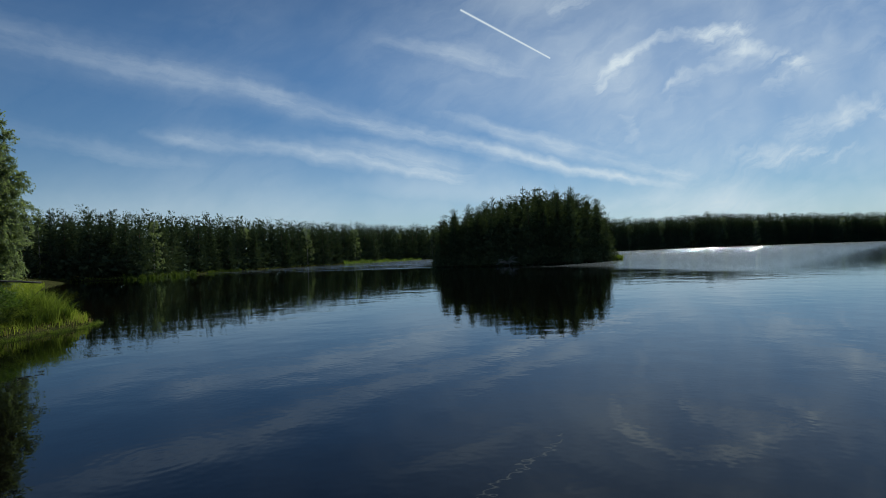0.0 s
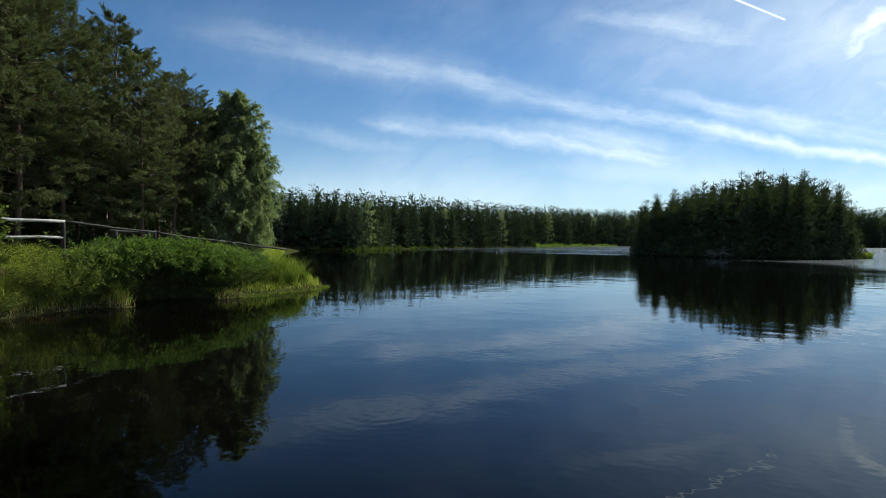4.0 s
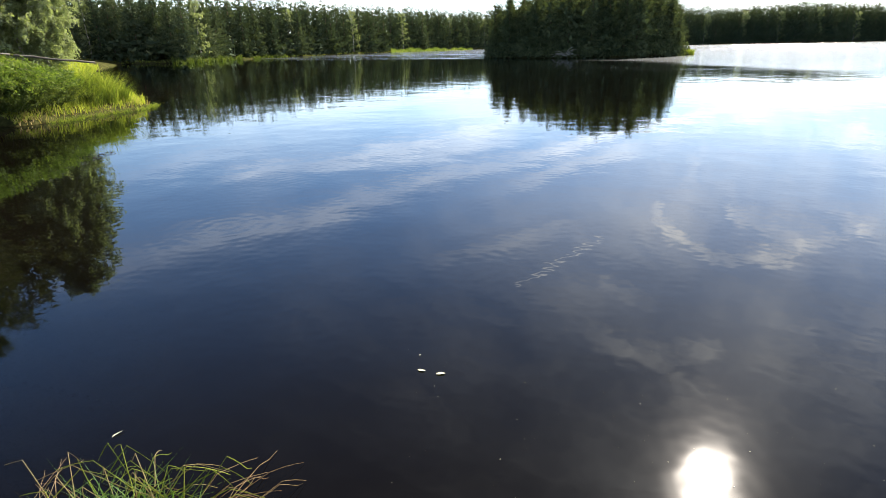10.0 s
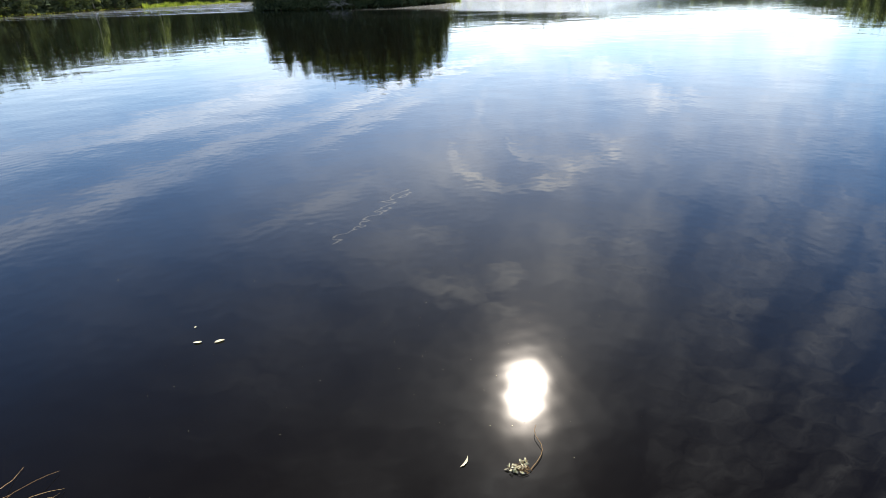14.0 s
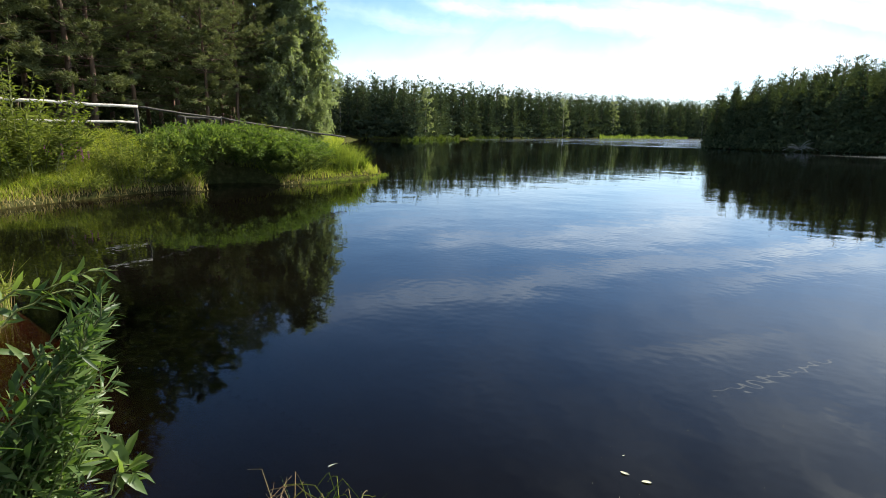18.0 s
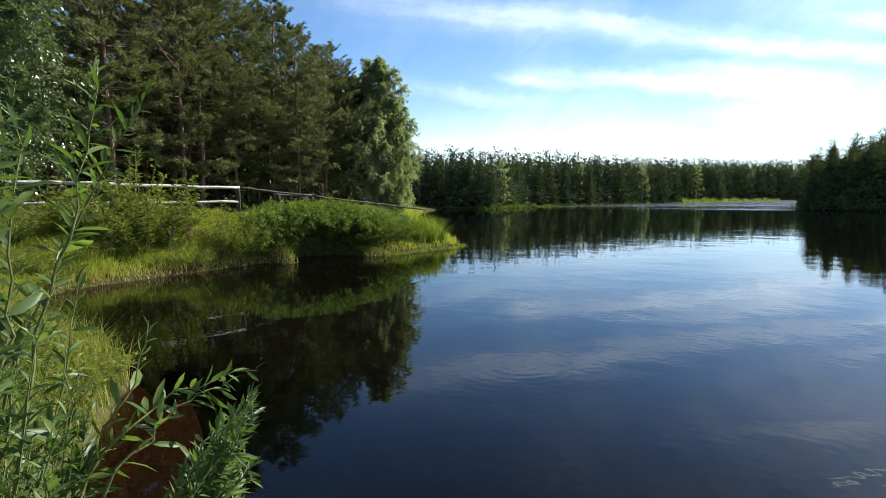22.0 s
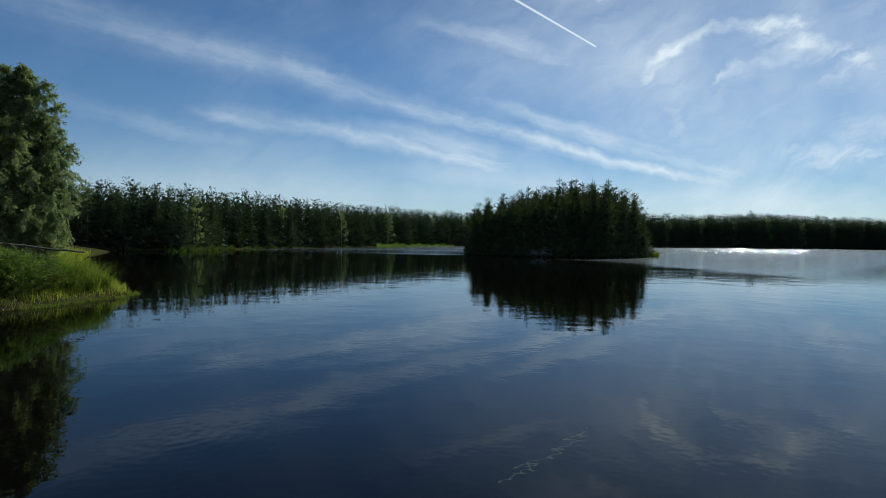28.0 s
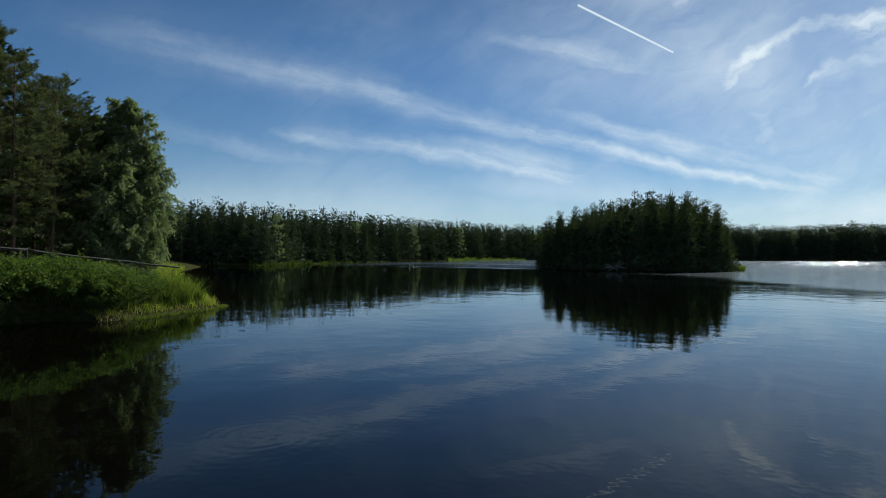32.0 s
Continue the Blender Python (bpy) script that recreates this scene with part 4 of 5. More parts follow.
for i in range(58):
    az, d = rng.uniform(40, 96), 27 + 32 * rng.random() ** 1.4
    x, y = polar(az, d)
    if float(shore_distance(np.array(x), np.array(y))) > 3 and d * math.cos(radians(az - 40)) > 24:
        plant("pine_tree", MID_PINES[i % 2], x, y, rng.uniform(0, 360), min(rng.uniform(0.85, 1.15), (0.6 + d * math.tan(radians(float(np.interp(az, [40, 45, 50, 53, 58, 62], [8, 12.5, 14.5, 16.5, 17.5, 24]))))) / 10), "Scots pine standing deep in the dark pine wood", "pine tree", "pines of the wood")

# ---- the island ----
cx, cy, rx, ry = ISLAND
spots = []
TOP_AZ, TOP_EL = [-16.2, -15.6, -14.6, -12.75, -10.1, -7.4, -6.0, -2.65, 0.5, 2.4, 3.0], [2.2, 3.3, 5.0, 5.95, 6.15, 6.1, 5.8, 5.0, 4.4, 3.8, 2.0]
tries = 0
while len(spots) < 84 and tries < 6000:
    tries += 1
    q, th = math.sqrt(rng.random()) * 0.90, rng.uniform(0, 6.283)
    x, y = cx + rx * q * math.cos(th), cy + ry * q * math.sin(th)
    if all((x - a) ** 2 + (y - b) ** 2 > 1.4 ** 2 for a, b in spots):
        spots.append((x, y))
for i, (x, y) in enumerate(spots):
    az, d = math.degrees(math.atan2(-x, y)), math.hypot(x, y)
    top = 1.75 + d * math.tan(radians(float(np.interp(az, TOP_AZ, TOP_EL))))
    h = max(2.5, (top - 0.5) * (1.03 if i % 5 == 0 else rng.uniform(0.82, 1.0)))
    plant("pine_tree", ISLE_PINES[i % 4], x, y, rng.uniform(0, 360), 1.04 * h / 10, "dark bushy pine on the wooded island", "pine tree", "pines of the island")



def island_thicket():
    """The dark inside of the island's wood."""
    r = np.random.default_rng(37)
    k = 6000
    q, th = np.sqrt(r.random(k)) * 0.84, r.uniform(0, 6.283, k)
    x, y = cx + rx * q * np.cos(th), cy + ry * q * np.sin(th)
    az, d = np.degrees(np.arctan2(-x, y)), np.hypot(x, y)
    top = (1.75 + d * np.tan(np.radians(np.interp(az, TOP_AZ, TOP_EL)))) * 0.70
    base = np.stack([x, y, 0.3 + (top - 0.3) * r.random(k)], 1)
    v, f = blades(base, unit(r.normal(0, 1, (k, 3)) * [1, 1, 0.5]), r.uniform(0.6, 1.2, k), r.uniform(0.3, 0.6, k), rng=r)
    tagged(new("island_thicket", mesh_of("island_thicket", v, f, PINE)), "dark dense inside of the island's pine wood", "forest", kind="stuff")


island_thicket()

# ---- the far woods ----
WOOD_AZ = [60, 45, 36, 30, 26.5, 18.3, 12.5, 5, 0, -17, -19, -25, -31, -40, -44, -48, -52, -60, -75]
WOOD_EL = [5.0, 4.8, 4.8, 4.7, 4.4, 3.9, 3.4, 2.95, 2.8, 2.7, 2.55, 2.8, 2.3, 1.8, 1.6, 2.2, 2.9, 4.0, 5.0]


def wood_spots(rows, gap, seed):
    r = np.random.default_rng(seed)
    spots = []
    for row in rows:
        az = 52.0 - r.random()
        while az > -72:
            shore = float(np.interp(-az, [-a for a in FAR_AZ], FAR_D)) if az < 36 else 78.0
            d = shore + row + r.uniform(-1.4, 1.8)
            el = float(np.interp(-az, [-a for a in WOOD_AZ], WOOD_EL))
            top = 1.75 + (shore + 8) * math.tan(radians(el))
            spots.append((*polar(az, d), max(3.0, (top - 0.6) * r.uniform(0.90, 1.03)), az))
            az -= math.degrees(gap * r.uniform(0.6, 1.4) / shore)
    return spots


front = wood_spots((3.2,), 1.30, 5)
for i, (x, y, h, az) in enumerate(front):
    if i % 9 == 4:
        plant("birch_tree", FAR_BIRCHES[0], x, y, rng.uniform(0, 360), 0.85 * h / 9, "pale green birch at the edge of the far wood", "birch tree", "birches of the far shore")
    else:
        plant("pine_tree", (CLOSER_PINES if math.hypot(x, y) < 112 else FAR_PINES)[i % 4], x, y, rng.uniform(0, 360), 1.03 * h / 10, "dark pine at the edge of the far wood", "pine tree", "pines of the far shore")


def joined_wood():
    """The deeper rows of the far wood, in one mesh."""
    crowns = [spire_mesh(90 + i, 10.0, (0.24, 0.28)[i], 400, 0.58, 0.24, 60, 0.6, 0.1)[2][0] for i in range(2)]
    r = np.random.default_rng(8)
    vs = []
    for i, (x, y, h, az) in enumerate(wood_spots((5.5, 8.0, 11.5, 15.5), 1.55, 9)):
        c, a = crowns[i % 2] * (h / 10 * r.uniform(1.06, 1.13)), r.uniform(0, 6.283)
        ca, sa = math.cos(a), math.sin(a)
        vs.append(np.stack([c[:, 0] * ca - c[:, 1] * sa + x, c[:, 0] * sa + c[:, 1] * ca + y, c[:, 2] + 0.8], 1))
    k = 42000
    spread = np.linspace(-72, 52, 500)
    share = np.where(spread < 36, np.interp(-spread, [-a for a in FAR_AZ], FAR_D), 78.0)
    az = r.choice(spread, k, p=share / share.sum()) + r.uniform(-0.13, 0.13, k)
    shore = np.where(az < 36, np.interp(-az, [-a for a in FAR_AZ], FAR_D), 78.0)
    d = shore + r.uniform(9, 26, k)
    top = (1.75 + shore * np.tan(np.radians(np.interp(-az, [-a for a in WOOD_AZ], WOOD_EL)))) * 0.93
    base = np.stack([-np.sin(np.radians(az)) * d, np.cos(np.radians(az)) * d, 0.1 + top * r.random(k)], 1)
    vs.append(blades(base, unit(r.normal(0, 1, (k, 3)) * [1, 1, 0.5]), r.uniform(0.6, 1.3, k), r.uniform(0.4, 0.8, k), rng=r)[0])
    k = 20000
    az = r.choice(spread, k, p=share / share.sum()) + r.uniform(-0.13, 0.13, k)
    shore = np.where(az < 36, np.interp(-az, [-a for a in FAR_AZ], FAR_D), 78.0)
    d = shore + r.uniform(0.9, 7, k)
    base = np.stack([-np.sin(np.radians(az)) * d, np.cos(np.radians(az)) * d, 0.1 + 2.6 * r.random(k) ** 1.5], 1)
    vs.append(blades(base, unit(r.normal(0, 1, (k, 3)) * [1, 1, 0.6]), r.uniform(0.5, 1.1, k), r.uniform(0.3, 0.6, k), rng=r)[0])
    v = np.concatenate(vs)
    tagged(new("far_woods", mesh_of("far_woods", v, np.arange(len(v)).reshape(-1, 3), SPRUCE)), "dark pine forest lining the far lake shore", "forest", kind="stuff")


joined_wood()


def deep_wood():
    """The dark inside of the pine wood behind the fence: trunks and boughs too deep to tell apart."""
    r = np.random.default_rng(12)
    n = 40000
    az, d = r.uniform(44, 112, n), r.uniform(38, 66, n)
    x, y = -np.sin(np.radians(az)) * d, np.cos(np.radians(az)) * d
    ok = shore_distance(x, y) > 5
    x, y = x[ok], y[ok]
    n = len(x)
    base = np.stack([x, y, ground_height(x, y) + 9.5 * r.random(n) ** r.choice([1.0, 4.0], n) - 0.2], 1)
    v, f = blades(base, unit(r.normal(0, 1, (n, 3)) * [1, 1, 0.6]), r.uniform(0.6, 1.5, n), r.uniform(0.3, 0.6, n), rng=r)
    tagged(new("deep_woods", mesh_of("deep_woods", v, f, PINE)), "dark depth of the pine wood behind the fence", "forest", kind="stuff")


deep_wood()

# ---- the grassy bank and its plants ----


def scatter(n, x0, x1, y0, y1, seed, low=0.0, high=99.0):
    """Random places on land, between low and high metres from the shore."""
    r = np.random.default_rng(seed)
    x, y = r.uniform(x0, x1, n), r.uniform(y0, y1, n)
    sd = shore_distance(x, y)
    ok = (sd > low) & (sd < high)
    x, y = x[ok], y[ok]
    return np.stack([x, y, np.maximum(ground_height(x, y), 0.0) - 0.02], 1), sd[ok], r


def grass_field(name, label, n, box, seed, low, high, tall, wide, lean, mat, patchy=0.6, lift=0.0):
    base, sd, r = scatter(n, *box, seed, low, high)
    base[:, 2] += lift
    hollow = (np.hypot((base[:, 0] + 12.2) / 1.10, (base[:, 1] - 11.0) / 1.05) < 1.12) | ((base[:, 1] > 12.5) & (base[:, 1] < 16.6) & (sd < 1.4) & (r.random(len(base)) < 0.75))
    base, sd = base[~hollow], sd[~hollow]
    patch = 0.5 + 0.5 * np.sin(base[:, 0] * 2.1 + 1.3 * np.sin(base[:, 1] * 1.7)) * np.sin(base[:, 1] * 2.4 + base[:, 0])
    k = len(base)
    h = tall * (1 - patchy + patchy * patch) * r.uniform(0.55, 1.25, k)
    v, f = grass_blades(base, h, r.uniform(0.6, 1.3, k) * wide, r.uniform(0.1, 1.0, k) * lean, r)
    tagged(new(name, mesh_of(name, v, f, mat)), label, "grass", kind="stuff")


grass_field("bank_grass", "tall sunlit green grass covering the raised bank", 110000, (-17, -10, 2.6, 17.4), 3, 0.12, 4.2, 0.42, 0.015, 0.8, GRASS, 0.8)
grass_field("bank_grass", "yellowed dry grass stems along the bank", 9000, (-17, -10, 2.6, 17.4), 4, 0.1, 4.2, 0.34, 0.007, 0.9, STRAW)
grass_field("margin_straw", "dry matted straw hanging over the water's edge", 20000, (-13.6, -9.5, 2.6, 17.4), 5, -0.05, 0.30, 0.24, 0.012, 1.6, STRAW, 0.5, 0.04)
grass_field("margin_grass", "green grass hanging over the water's edge", 20000, (-13.6, -9.5, 2.6, 17.4), 10, 0.10, 0.8, 0.30, 0.014, 1.5, GRASS)
grass_field("meadow_grass", "short mown grass behind the fence", 30000, (-26, -12, 2, 26), 6, 3.2, 16, 0.12, 0.014, 0.6, MEADOW, 0.4)
grass_field("meadow_grass", "green grass behind the tip of the bank", 26000, (-24, -11, 16.5, 32), 9, 0.0, 5.5, 0.34, 0.024, 0.6, GRASS, 0.4, 0.08)
grass_field("meadow_grass", "green grass on the shore beyond the bank", 16000, (-36, -14, 24, 48), 11, 0.0, 7.0, 0.5, 0.05, 0.6, GRASS, 0.4, 0.12)
grass_field("shore_grass", "tall lush grass on the near shore", 29000, (-11.6, -2.6, -2.4, 3.4), 7, 0.03, 4.5, 0.55, 0.010, 0.6, SHRUB)
grass_field("shore_grass", "yellow grass stalks on the near shore", 6000, (-11.6, -2.6, -2.4, 3.4), 8, 0.0, 4.5, 0.55, 0.005, 0.7, STRAW)


def shrub_mesh(seed, stems, tall, wide, per, leaf, lean=0.5, low=0.12):
    """Upright leafy shoots from one foot: stems and leaves."""
    r = np.random.default_rng(seed)
    tubes, base, way = [], [], []
    for i in range(stems):
        th, q = r.uniform(0, 6.283), math.sqrt(r.random())
        foot = np.array([math.cos(th) * q * wide * 0.4, math.sin(th) * q * wide * 0.4, -0.05])
        h = tall * r.uniform(0.4, 1.08) * (1.05 - 0.45 * q)
        out = np.array([math.cos(th), math.sin(th), 0]) * q * wide * lean + r.normal(0, 0.05, 3) * [1, 1, 0]
        s = np.linspace(0, 1, 4)[:, None]
        line = foot + np.array([0, 0, h]) * s + out * s ** 1.6
        tubes.append(tube(line, np.linspace(0.008, 0.002, 4), 3))
        t = r.uniform(low, 1.03, (per, 1))
        p = foot + np.array([0, 0, h]) * t + out * t ** 1.6
        d = unit(r.normal(0, 1, (per, 3)) * [1, 1, 0.4] + [0, 0, 0.35])
        base.append(p + d * 0.02), way.append(d)
    base, way = np.concatenate(base), np.concatenate(way)
    n = len(base)
    return merged(tubes), leaves(base, way, r.uniform(0.6, 1.3, n) * leaf, r.uniform(0.22, 0.4, n) * leaf, r)


def shrub(name, meshes, leaf, x, y, turn, size, label, category, group="", z=None):
    g = float(ground_height(x, y)) if z is None else z
    ob = thing(name, pose(x, y, g, 0, 0, turn) @ Matrix.Diagonal((size, size, size, 1)), label, category, group)
    tagged(part("stalkwork", meshes[0], ob), kind="stuff")
    tagged(part("foliage", meshes[1], ob), kind="stuff")
    return ob


def shrub_meshes(name, leaf_mat, *args, **kw):
    (sv, sf), (lv, lf) = shrub_mesh(*args, **kw)
    return mesh_of(name + "_stems", sv, sf, TWIG), mesh_of(name + "_leaves", lv, lf, leaf_mat)


BUSH = leaf_material("bush_leaves", (0.042, 0.075, 0.017), (0.118, 0.172, 0.040), (0.266, 0.310, 0.093), 0.42, 0.6, 0.1)
UPRIGHT = [shrub_meshes("shoots", SHRUB, 200 + i, 70, 1.35, 1.25, 60, 0.085, lean=0.4) for i in range(2)]
DENSE = [shrub_meshes("bush", BUSH, 210 + i, 100, 1.1, 1.6, 52, 0.14, lean=0.7, low=0.1) for i in range(2)]
LOW = [shrub_meshes("herb", SHRUB, 220 + i, 40, 0.55, 0.9, 30, 0.075, lean=0.5) for i in range(2)]
for az, d, size in [(64.8, 15.2, 1.75), (66.2, 15.2, 1.3), (63.7, 15.3, 1.1), (67.6, 15.3, 1.1), (56.6, 15.7, 1.1), (57.7, 15.6, 0.85), (55.4, 16.0, 0.75), (71.0, 15.4, 0.85), (74.5, 14.8, 0.9), (50.4, 18.0, 0.6), (46.8, 18.2, 0.8), (44.6, 18.3, 0.9), (42.6, 18.2, 0.8), (48.2, 18.1, 0.7)]:
    shrub("bank_shrub", UPRIGHT[int(az) % 2], SHRUB, *polar(az, d), az * 31, size, "leafy green shrub with upright shoots on the grassy bank", "shrub", "shrubs on the bank")
# low weeds whose darker leaf colour stands in for shade under the bushes
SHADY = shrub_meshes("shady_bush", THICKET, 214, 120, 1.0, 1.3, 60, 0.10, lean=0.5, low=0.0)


def arching_mesh(seed, stems, reach, rise, drop, per, leaf):
    """Shoots that spring from a narrow foot and arch over towards +x, leafy on their outer part."""
    r = np.random.default_rng(seed)
    tubes, base, way = [], [], []
    for i in range(stems):
        th, ln = r.normal(0, 0.6), reach * r.uniform(0.35, 1.1)
        foot = np.array([r.normal(0, 0.16), r.normal(0, 0.28), -0.05])
        out, lift, sag = np.array([math.cos(th), math.sin(th), 0]), rise * r.uniform(0.8, 1.2), drop * r.uniform(0.2, 0.8)

        def along(q):
            return foot + out * ln * q + np.array([0, 0, 1.0]) * (lift * np.sin(np.minimum(q * 1.5, 1.0) * np.pi / 2) - sag * q ** 3)

        tubes.append(tube(along(np.linspace(0, 1, 6)[:, None]), np.linspace(0.008, 0.002, 6), 3))
        p = along(r.uniform(0.25, 1.03, (per, 1)) ** 0.8)
        d = unit(out * 0.4 + r.normal(0, 0.7, (per, 3)) + [0, 0, 0.25])
        base.append(p + d * 0.02), way.append(d)
    base, way = np.concatenate(base), np.concatenate(way)
    n = len(base)
    return merged(tubes), leaves(base, way, r.uniform(0.6, 1.3, n) * leaf, r.uniform(0.22, 0.42, n) * leaf, r)


ARCHING = [[mesh_of("arching_stems", *a, TWIG), mesh_of("arching_leaves", *b, BUSH)] for a, b in (arching_mesh(240 + i, 110, 1.45, 0.75, 0.5, 46, 0.10) for i in range(2))]
for i, (x, y, turn, size) in enumerate([(-13.35, 9.75, -40, 0.7), (-13.5, 10.35, -25, 0.95), (-13.5, 10.95, -18, 1.1), (-13.4, 11.5, -15, 1.15), (-13.1, 12.0, -12, 1.1), (-12.6, 12.35, -10, 0.95), (-12.35, 12.95, 0, 0.8)]):
    shrub("overhanging_bush", ARCHING[i % 2], BUSH, x, y, turn, size, "dense dark bush overhanging the water at the bank", "bush", "bushes over the water")
for x, y, size in [(-13.75, 10.5, 0.85), (-13.5, 11.3, 1.0), (-13.2, 12.0, 1.05), (-12.85, 12.7, 0.95), (-12.5, 13.3, 0.85), (-12.7, 14.1, 0.7)]:
    shrub("bank_bush", DENSE[int(y * 10) % 2], BUSH, x, y, x * 50, size, "leafy green bush on top of the bank", "bush", "bushes on the bank")
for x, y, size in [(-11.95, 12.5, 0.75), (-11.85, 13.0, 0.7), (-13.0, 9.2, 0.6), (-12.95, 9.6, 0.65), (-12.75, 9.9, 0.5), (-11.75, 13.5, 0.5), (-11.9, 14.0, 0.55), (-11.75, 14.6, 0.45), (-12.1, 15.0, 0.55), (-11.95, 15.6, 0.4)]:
    shrub("bank_weed", SHADY, THICKET, x, y, x * 90, size, "leafy weeds growing low on the bank, coloured dark for shade", "weeds", "dark weeds of the bank")
for i in range(50):
    spot = (-13.8, -12.2, 3.4, 9.5) if i < 30 else (-7.0, -2.9, 0.2, 2.7)
    base, sd, r = scatter(60, *spot, 300 + i, 0.2, 1.8)
    shrub("bank_herb", LOW[i % 2], WILLOW, base[0, 0], base[0, 1], i * 57, 0.5 + 0.45 * r.random(), "low leafy weeds among the bank grass", "weeds", "weeds on the bank")


FLOWER = leaf_material("purple_petals", (0.16, 0.05, 0.16), (0.30, 0.10, 0.28), (0.42, 0.18, 0.38), 0.3)


def flower_spikes(x, y, seed):
    r = np.random.default_rng(seed)
    ob = thing("flower_clump", pose(x, y, float(ground_height(x, y)), 0, 0, seed * 40), "small purple flower spikes in the bank grass", "flowers", "purple flowers")
    stems, base = [], []
    for i in range(7):
        a = np.array([*r.normal(0, 0.14, 2), -0.03])
        top = a + [*r.normal(0, 0.06, 2), r.uniform(0.5, 0.75)]
        stems.append(tube([a, (a + top) / 2, top], [0.004, 0.003, 0.002], 4))
        base.append(top + np.array([0, 0, 1.0]) * r.uniform(-0.2, 0.02, (26, 1)))
    base = np.concatenate(base)
    tagged(part("stalkwork", mesh_of("flower_stalks", *merged(stems), TWIG), ob), kind="stuff")
    tagged(part("petals", mesh_of("petals", *leaves(base, unit(r.normal(0, 1, (len(base), 3))), np.full(len(base), 0.035), np.full(len(base), 0.025), r), FLOWER), ob, "purple petals"), kind="stuff")


for i, (az, d) in enumerate([(49.8, 17.9), (50.6, 17.8), (61.2, 15.2), (61.8, 15.0), (48.9, 18.0)]):
    flower_spikes(*polar(az, d), i + 3)


def reed_clump(seed, n, wide, tall, blade):
    r = np.random.default_rng(seed)
    th, q = r.uniform(0, 6.283, n), np.sqrt(r.random(n)) * wide
    base = np.stack([np.cos(th) * q, np.sin(th) * q, np.full(n, -0.05)], 1)
    return grass_blades(base, tall * r.uniform(0.55, 1.1, n), blade * r.uniform(0.7, 1.2, n), r.uniform(0.2, 1.0, n), r, 0.6)


REEDS = mesh_of("sedge", *reed_clump(400, 130, 0.30, 0.9, 0.024), REED)
LOW_REEDS = mesh_of("low_sedge", *reed_clump(401, 320, 0.46, 0.26, 0.011), REED)
for i, (x, y, size) in enumerate([(-11.45, 14.5, 0.8), (-11.35, 15.1, 0.9), (-11.55, 15.5, 0.9), (-11.8, 14.9, 0.95), (-11.7, 15.8, 0.8), (-11.3, 15.6, 0.75), (-11.9, 15.4, 1.0), (-12.2, 14.9, 0.9), (-11.6, 14.0, 0.6), (-12.2, 15.7, 0.9)]):
    g = float(ground_height(x, y))
    ob = tagged(new("sedge_clump", REEDS), "yellow-green sedge clump on the tip of the bank", "sedge", "sedges at the tip")
    ob.matrix_basis = pose(x, y, g, 0, 0, i * 70) @ Matrix.Diagonal((size, size, size, 1))
for i, (x, y) in enumerate([(-11.15, 13.2), (-11.1, 14.0), (-10.95, 14.8), (-10.85, 15.5), (-11.0, 16.0), (-11.1, 16.4), (-11.25, 12.9), (-11.2, 15.2), (-11.3, 14.4)]):
    ob = tagged(new("water_grass", LOW_REEDS), "low bright green grass standing in the shallow water", "grass", "grass at the waterline")
    ob.matrix_basis = pose(x, y, -0.03, 0, 0, i * 40) @ Matrix.Diagonal((0.8, 0.8, 0.75, 1))

# ---- the fence ----


def log_mesh(name, a, b, ra, rb, mat, seed):
    r = np.random.default_rng(seed)
    a, b = np.array(a, float), np.array(b, float)
    s = np.linspace(0, 1, 9)[:, None]
    pts = a + (b - a) * s + r.normal(0, 0.007, (9, 3))
    pts[:, 2] -= 0.02 * np.sin(np.pi * s[:, 0])
    v, f = tube(pts, np.linspace(ra, rb, 9) * r.uniform(0.93, 1.07, 9), 8)
    me = mesh_of(name, v, f, mat, True)
    bm = bmesh.new()
    bm.from_mesh(me)
    bmesh.ops.holes_fill(bm, edges=[e for e in bm.edges if e.is_boundary])
    bm.to_mesh(me)
    bm.free()
    return me


def build_fence():
    fence = thing("fence", None, "weathered pole fence with pale peeled rails on the bank", "fence")
    spots = [(96, 17.5, 2.30, 1.80), (83, 16.6, 2.26, 1.76), (70, 16.3, 2.22, 1.72), (55.9, 17.5, 2.12, 1.70), (49.0, 18.3, 1.87, None), (43.0, 19.2, 1.59, None), (37.4, 20.0, 1.33, None)]
    for i, (az, d, top, low) in enumerate(spots):
        x, y = polar(az, d)
        g = float(ground_height(x, y))
        if i < 5:
            part("post", log_mesh("post", (x, y, g - 0.3), (x, y, top + 0.05), 0.034, 0.03, POST_WOOD, 500 + i), fence)
        if i + 1 < len(spots):
            az2, d2, top2, low2 = spots[i + 1]
            x2, y2 = polar(az2, d2)
            part("rail", log_mesh("rail", (x, y, top), (x2, y2, top2), 0.046 if i < 3 else 0.032, 0.04 if i < 3 else 0.028, RAIL_WOOD if i < 3 else POST_WOOD, 520 + i), fence, "pale peeled rail" if i < 3 else "grey weathered rail")
            if low and low2:
                part("rail", log_mesh("rail", (x, y, low), (x2, y2, low2), 0.042, 0.036, RAIL_WOOD if i < 3 else POST_WOOD, 540 + i), fence, "pale peeled rail" if i < 3 else "grey weathered rail")


build_fence()


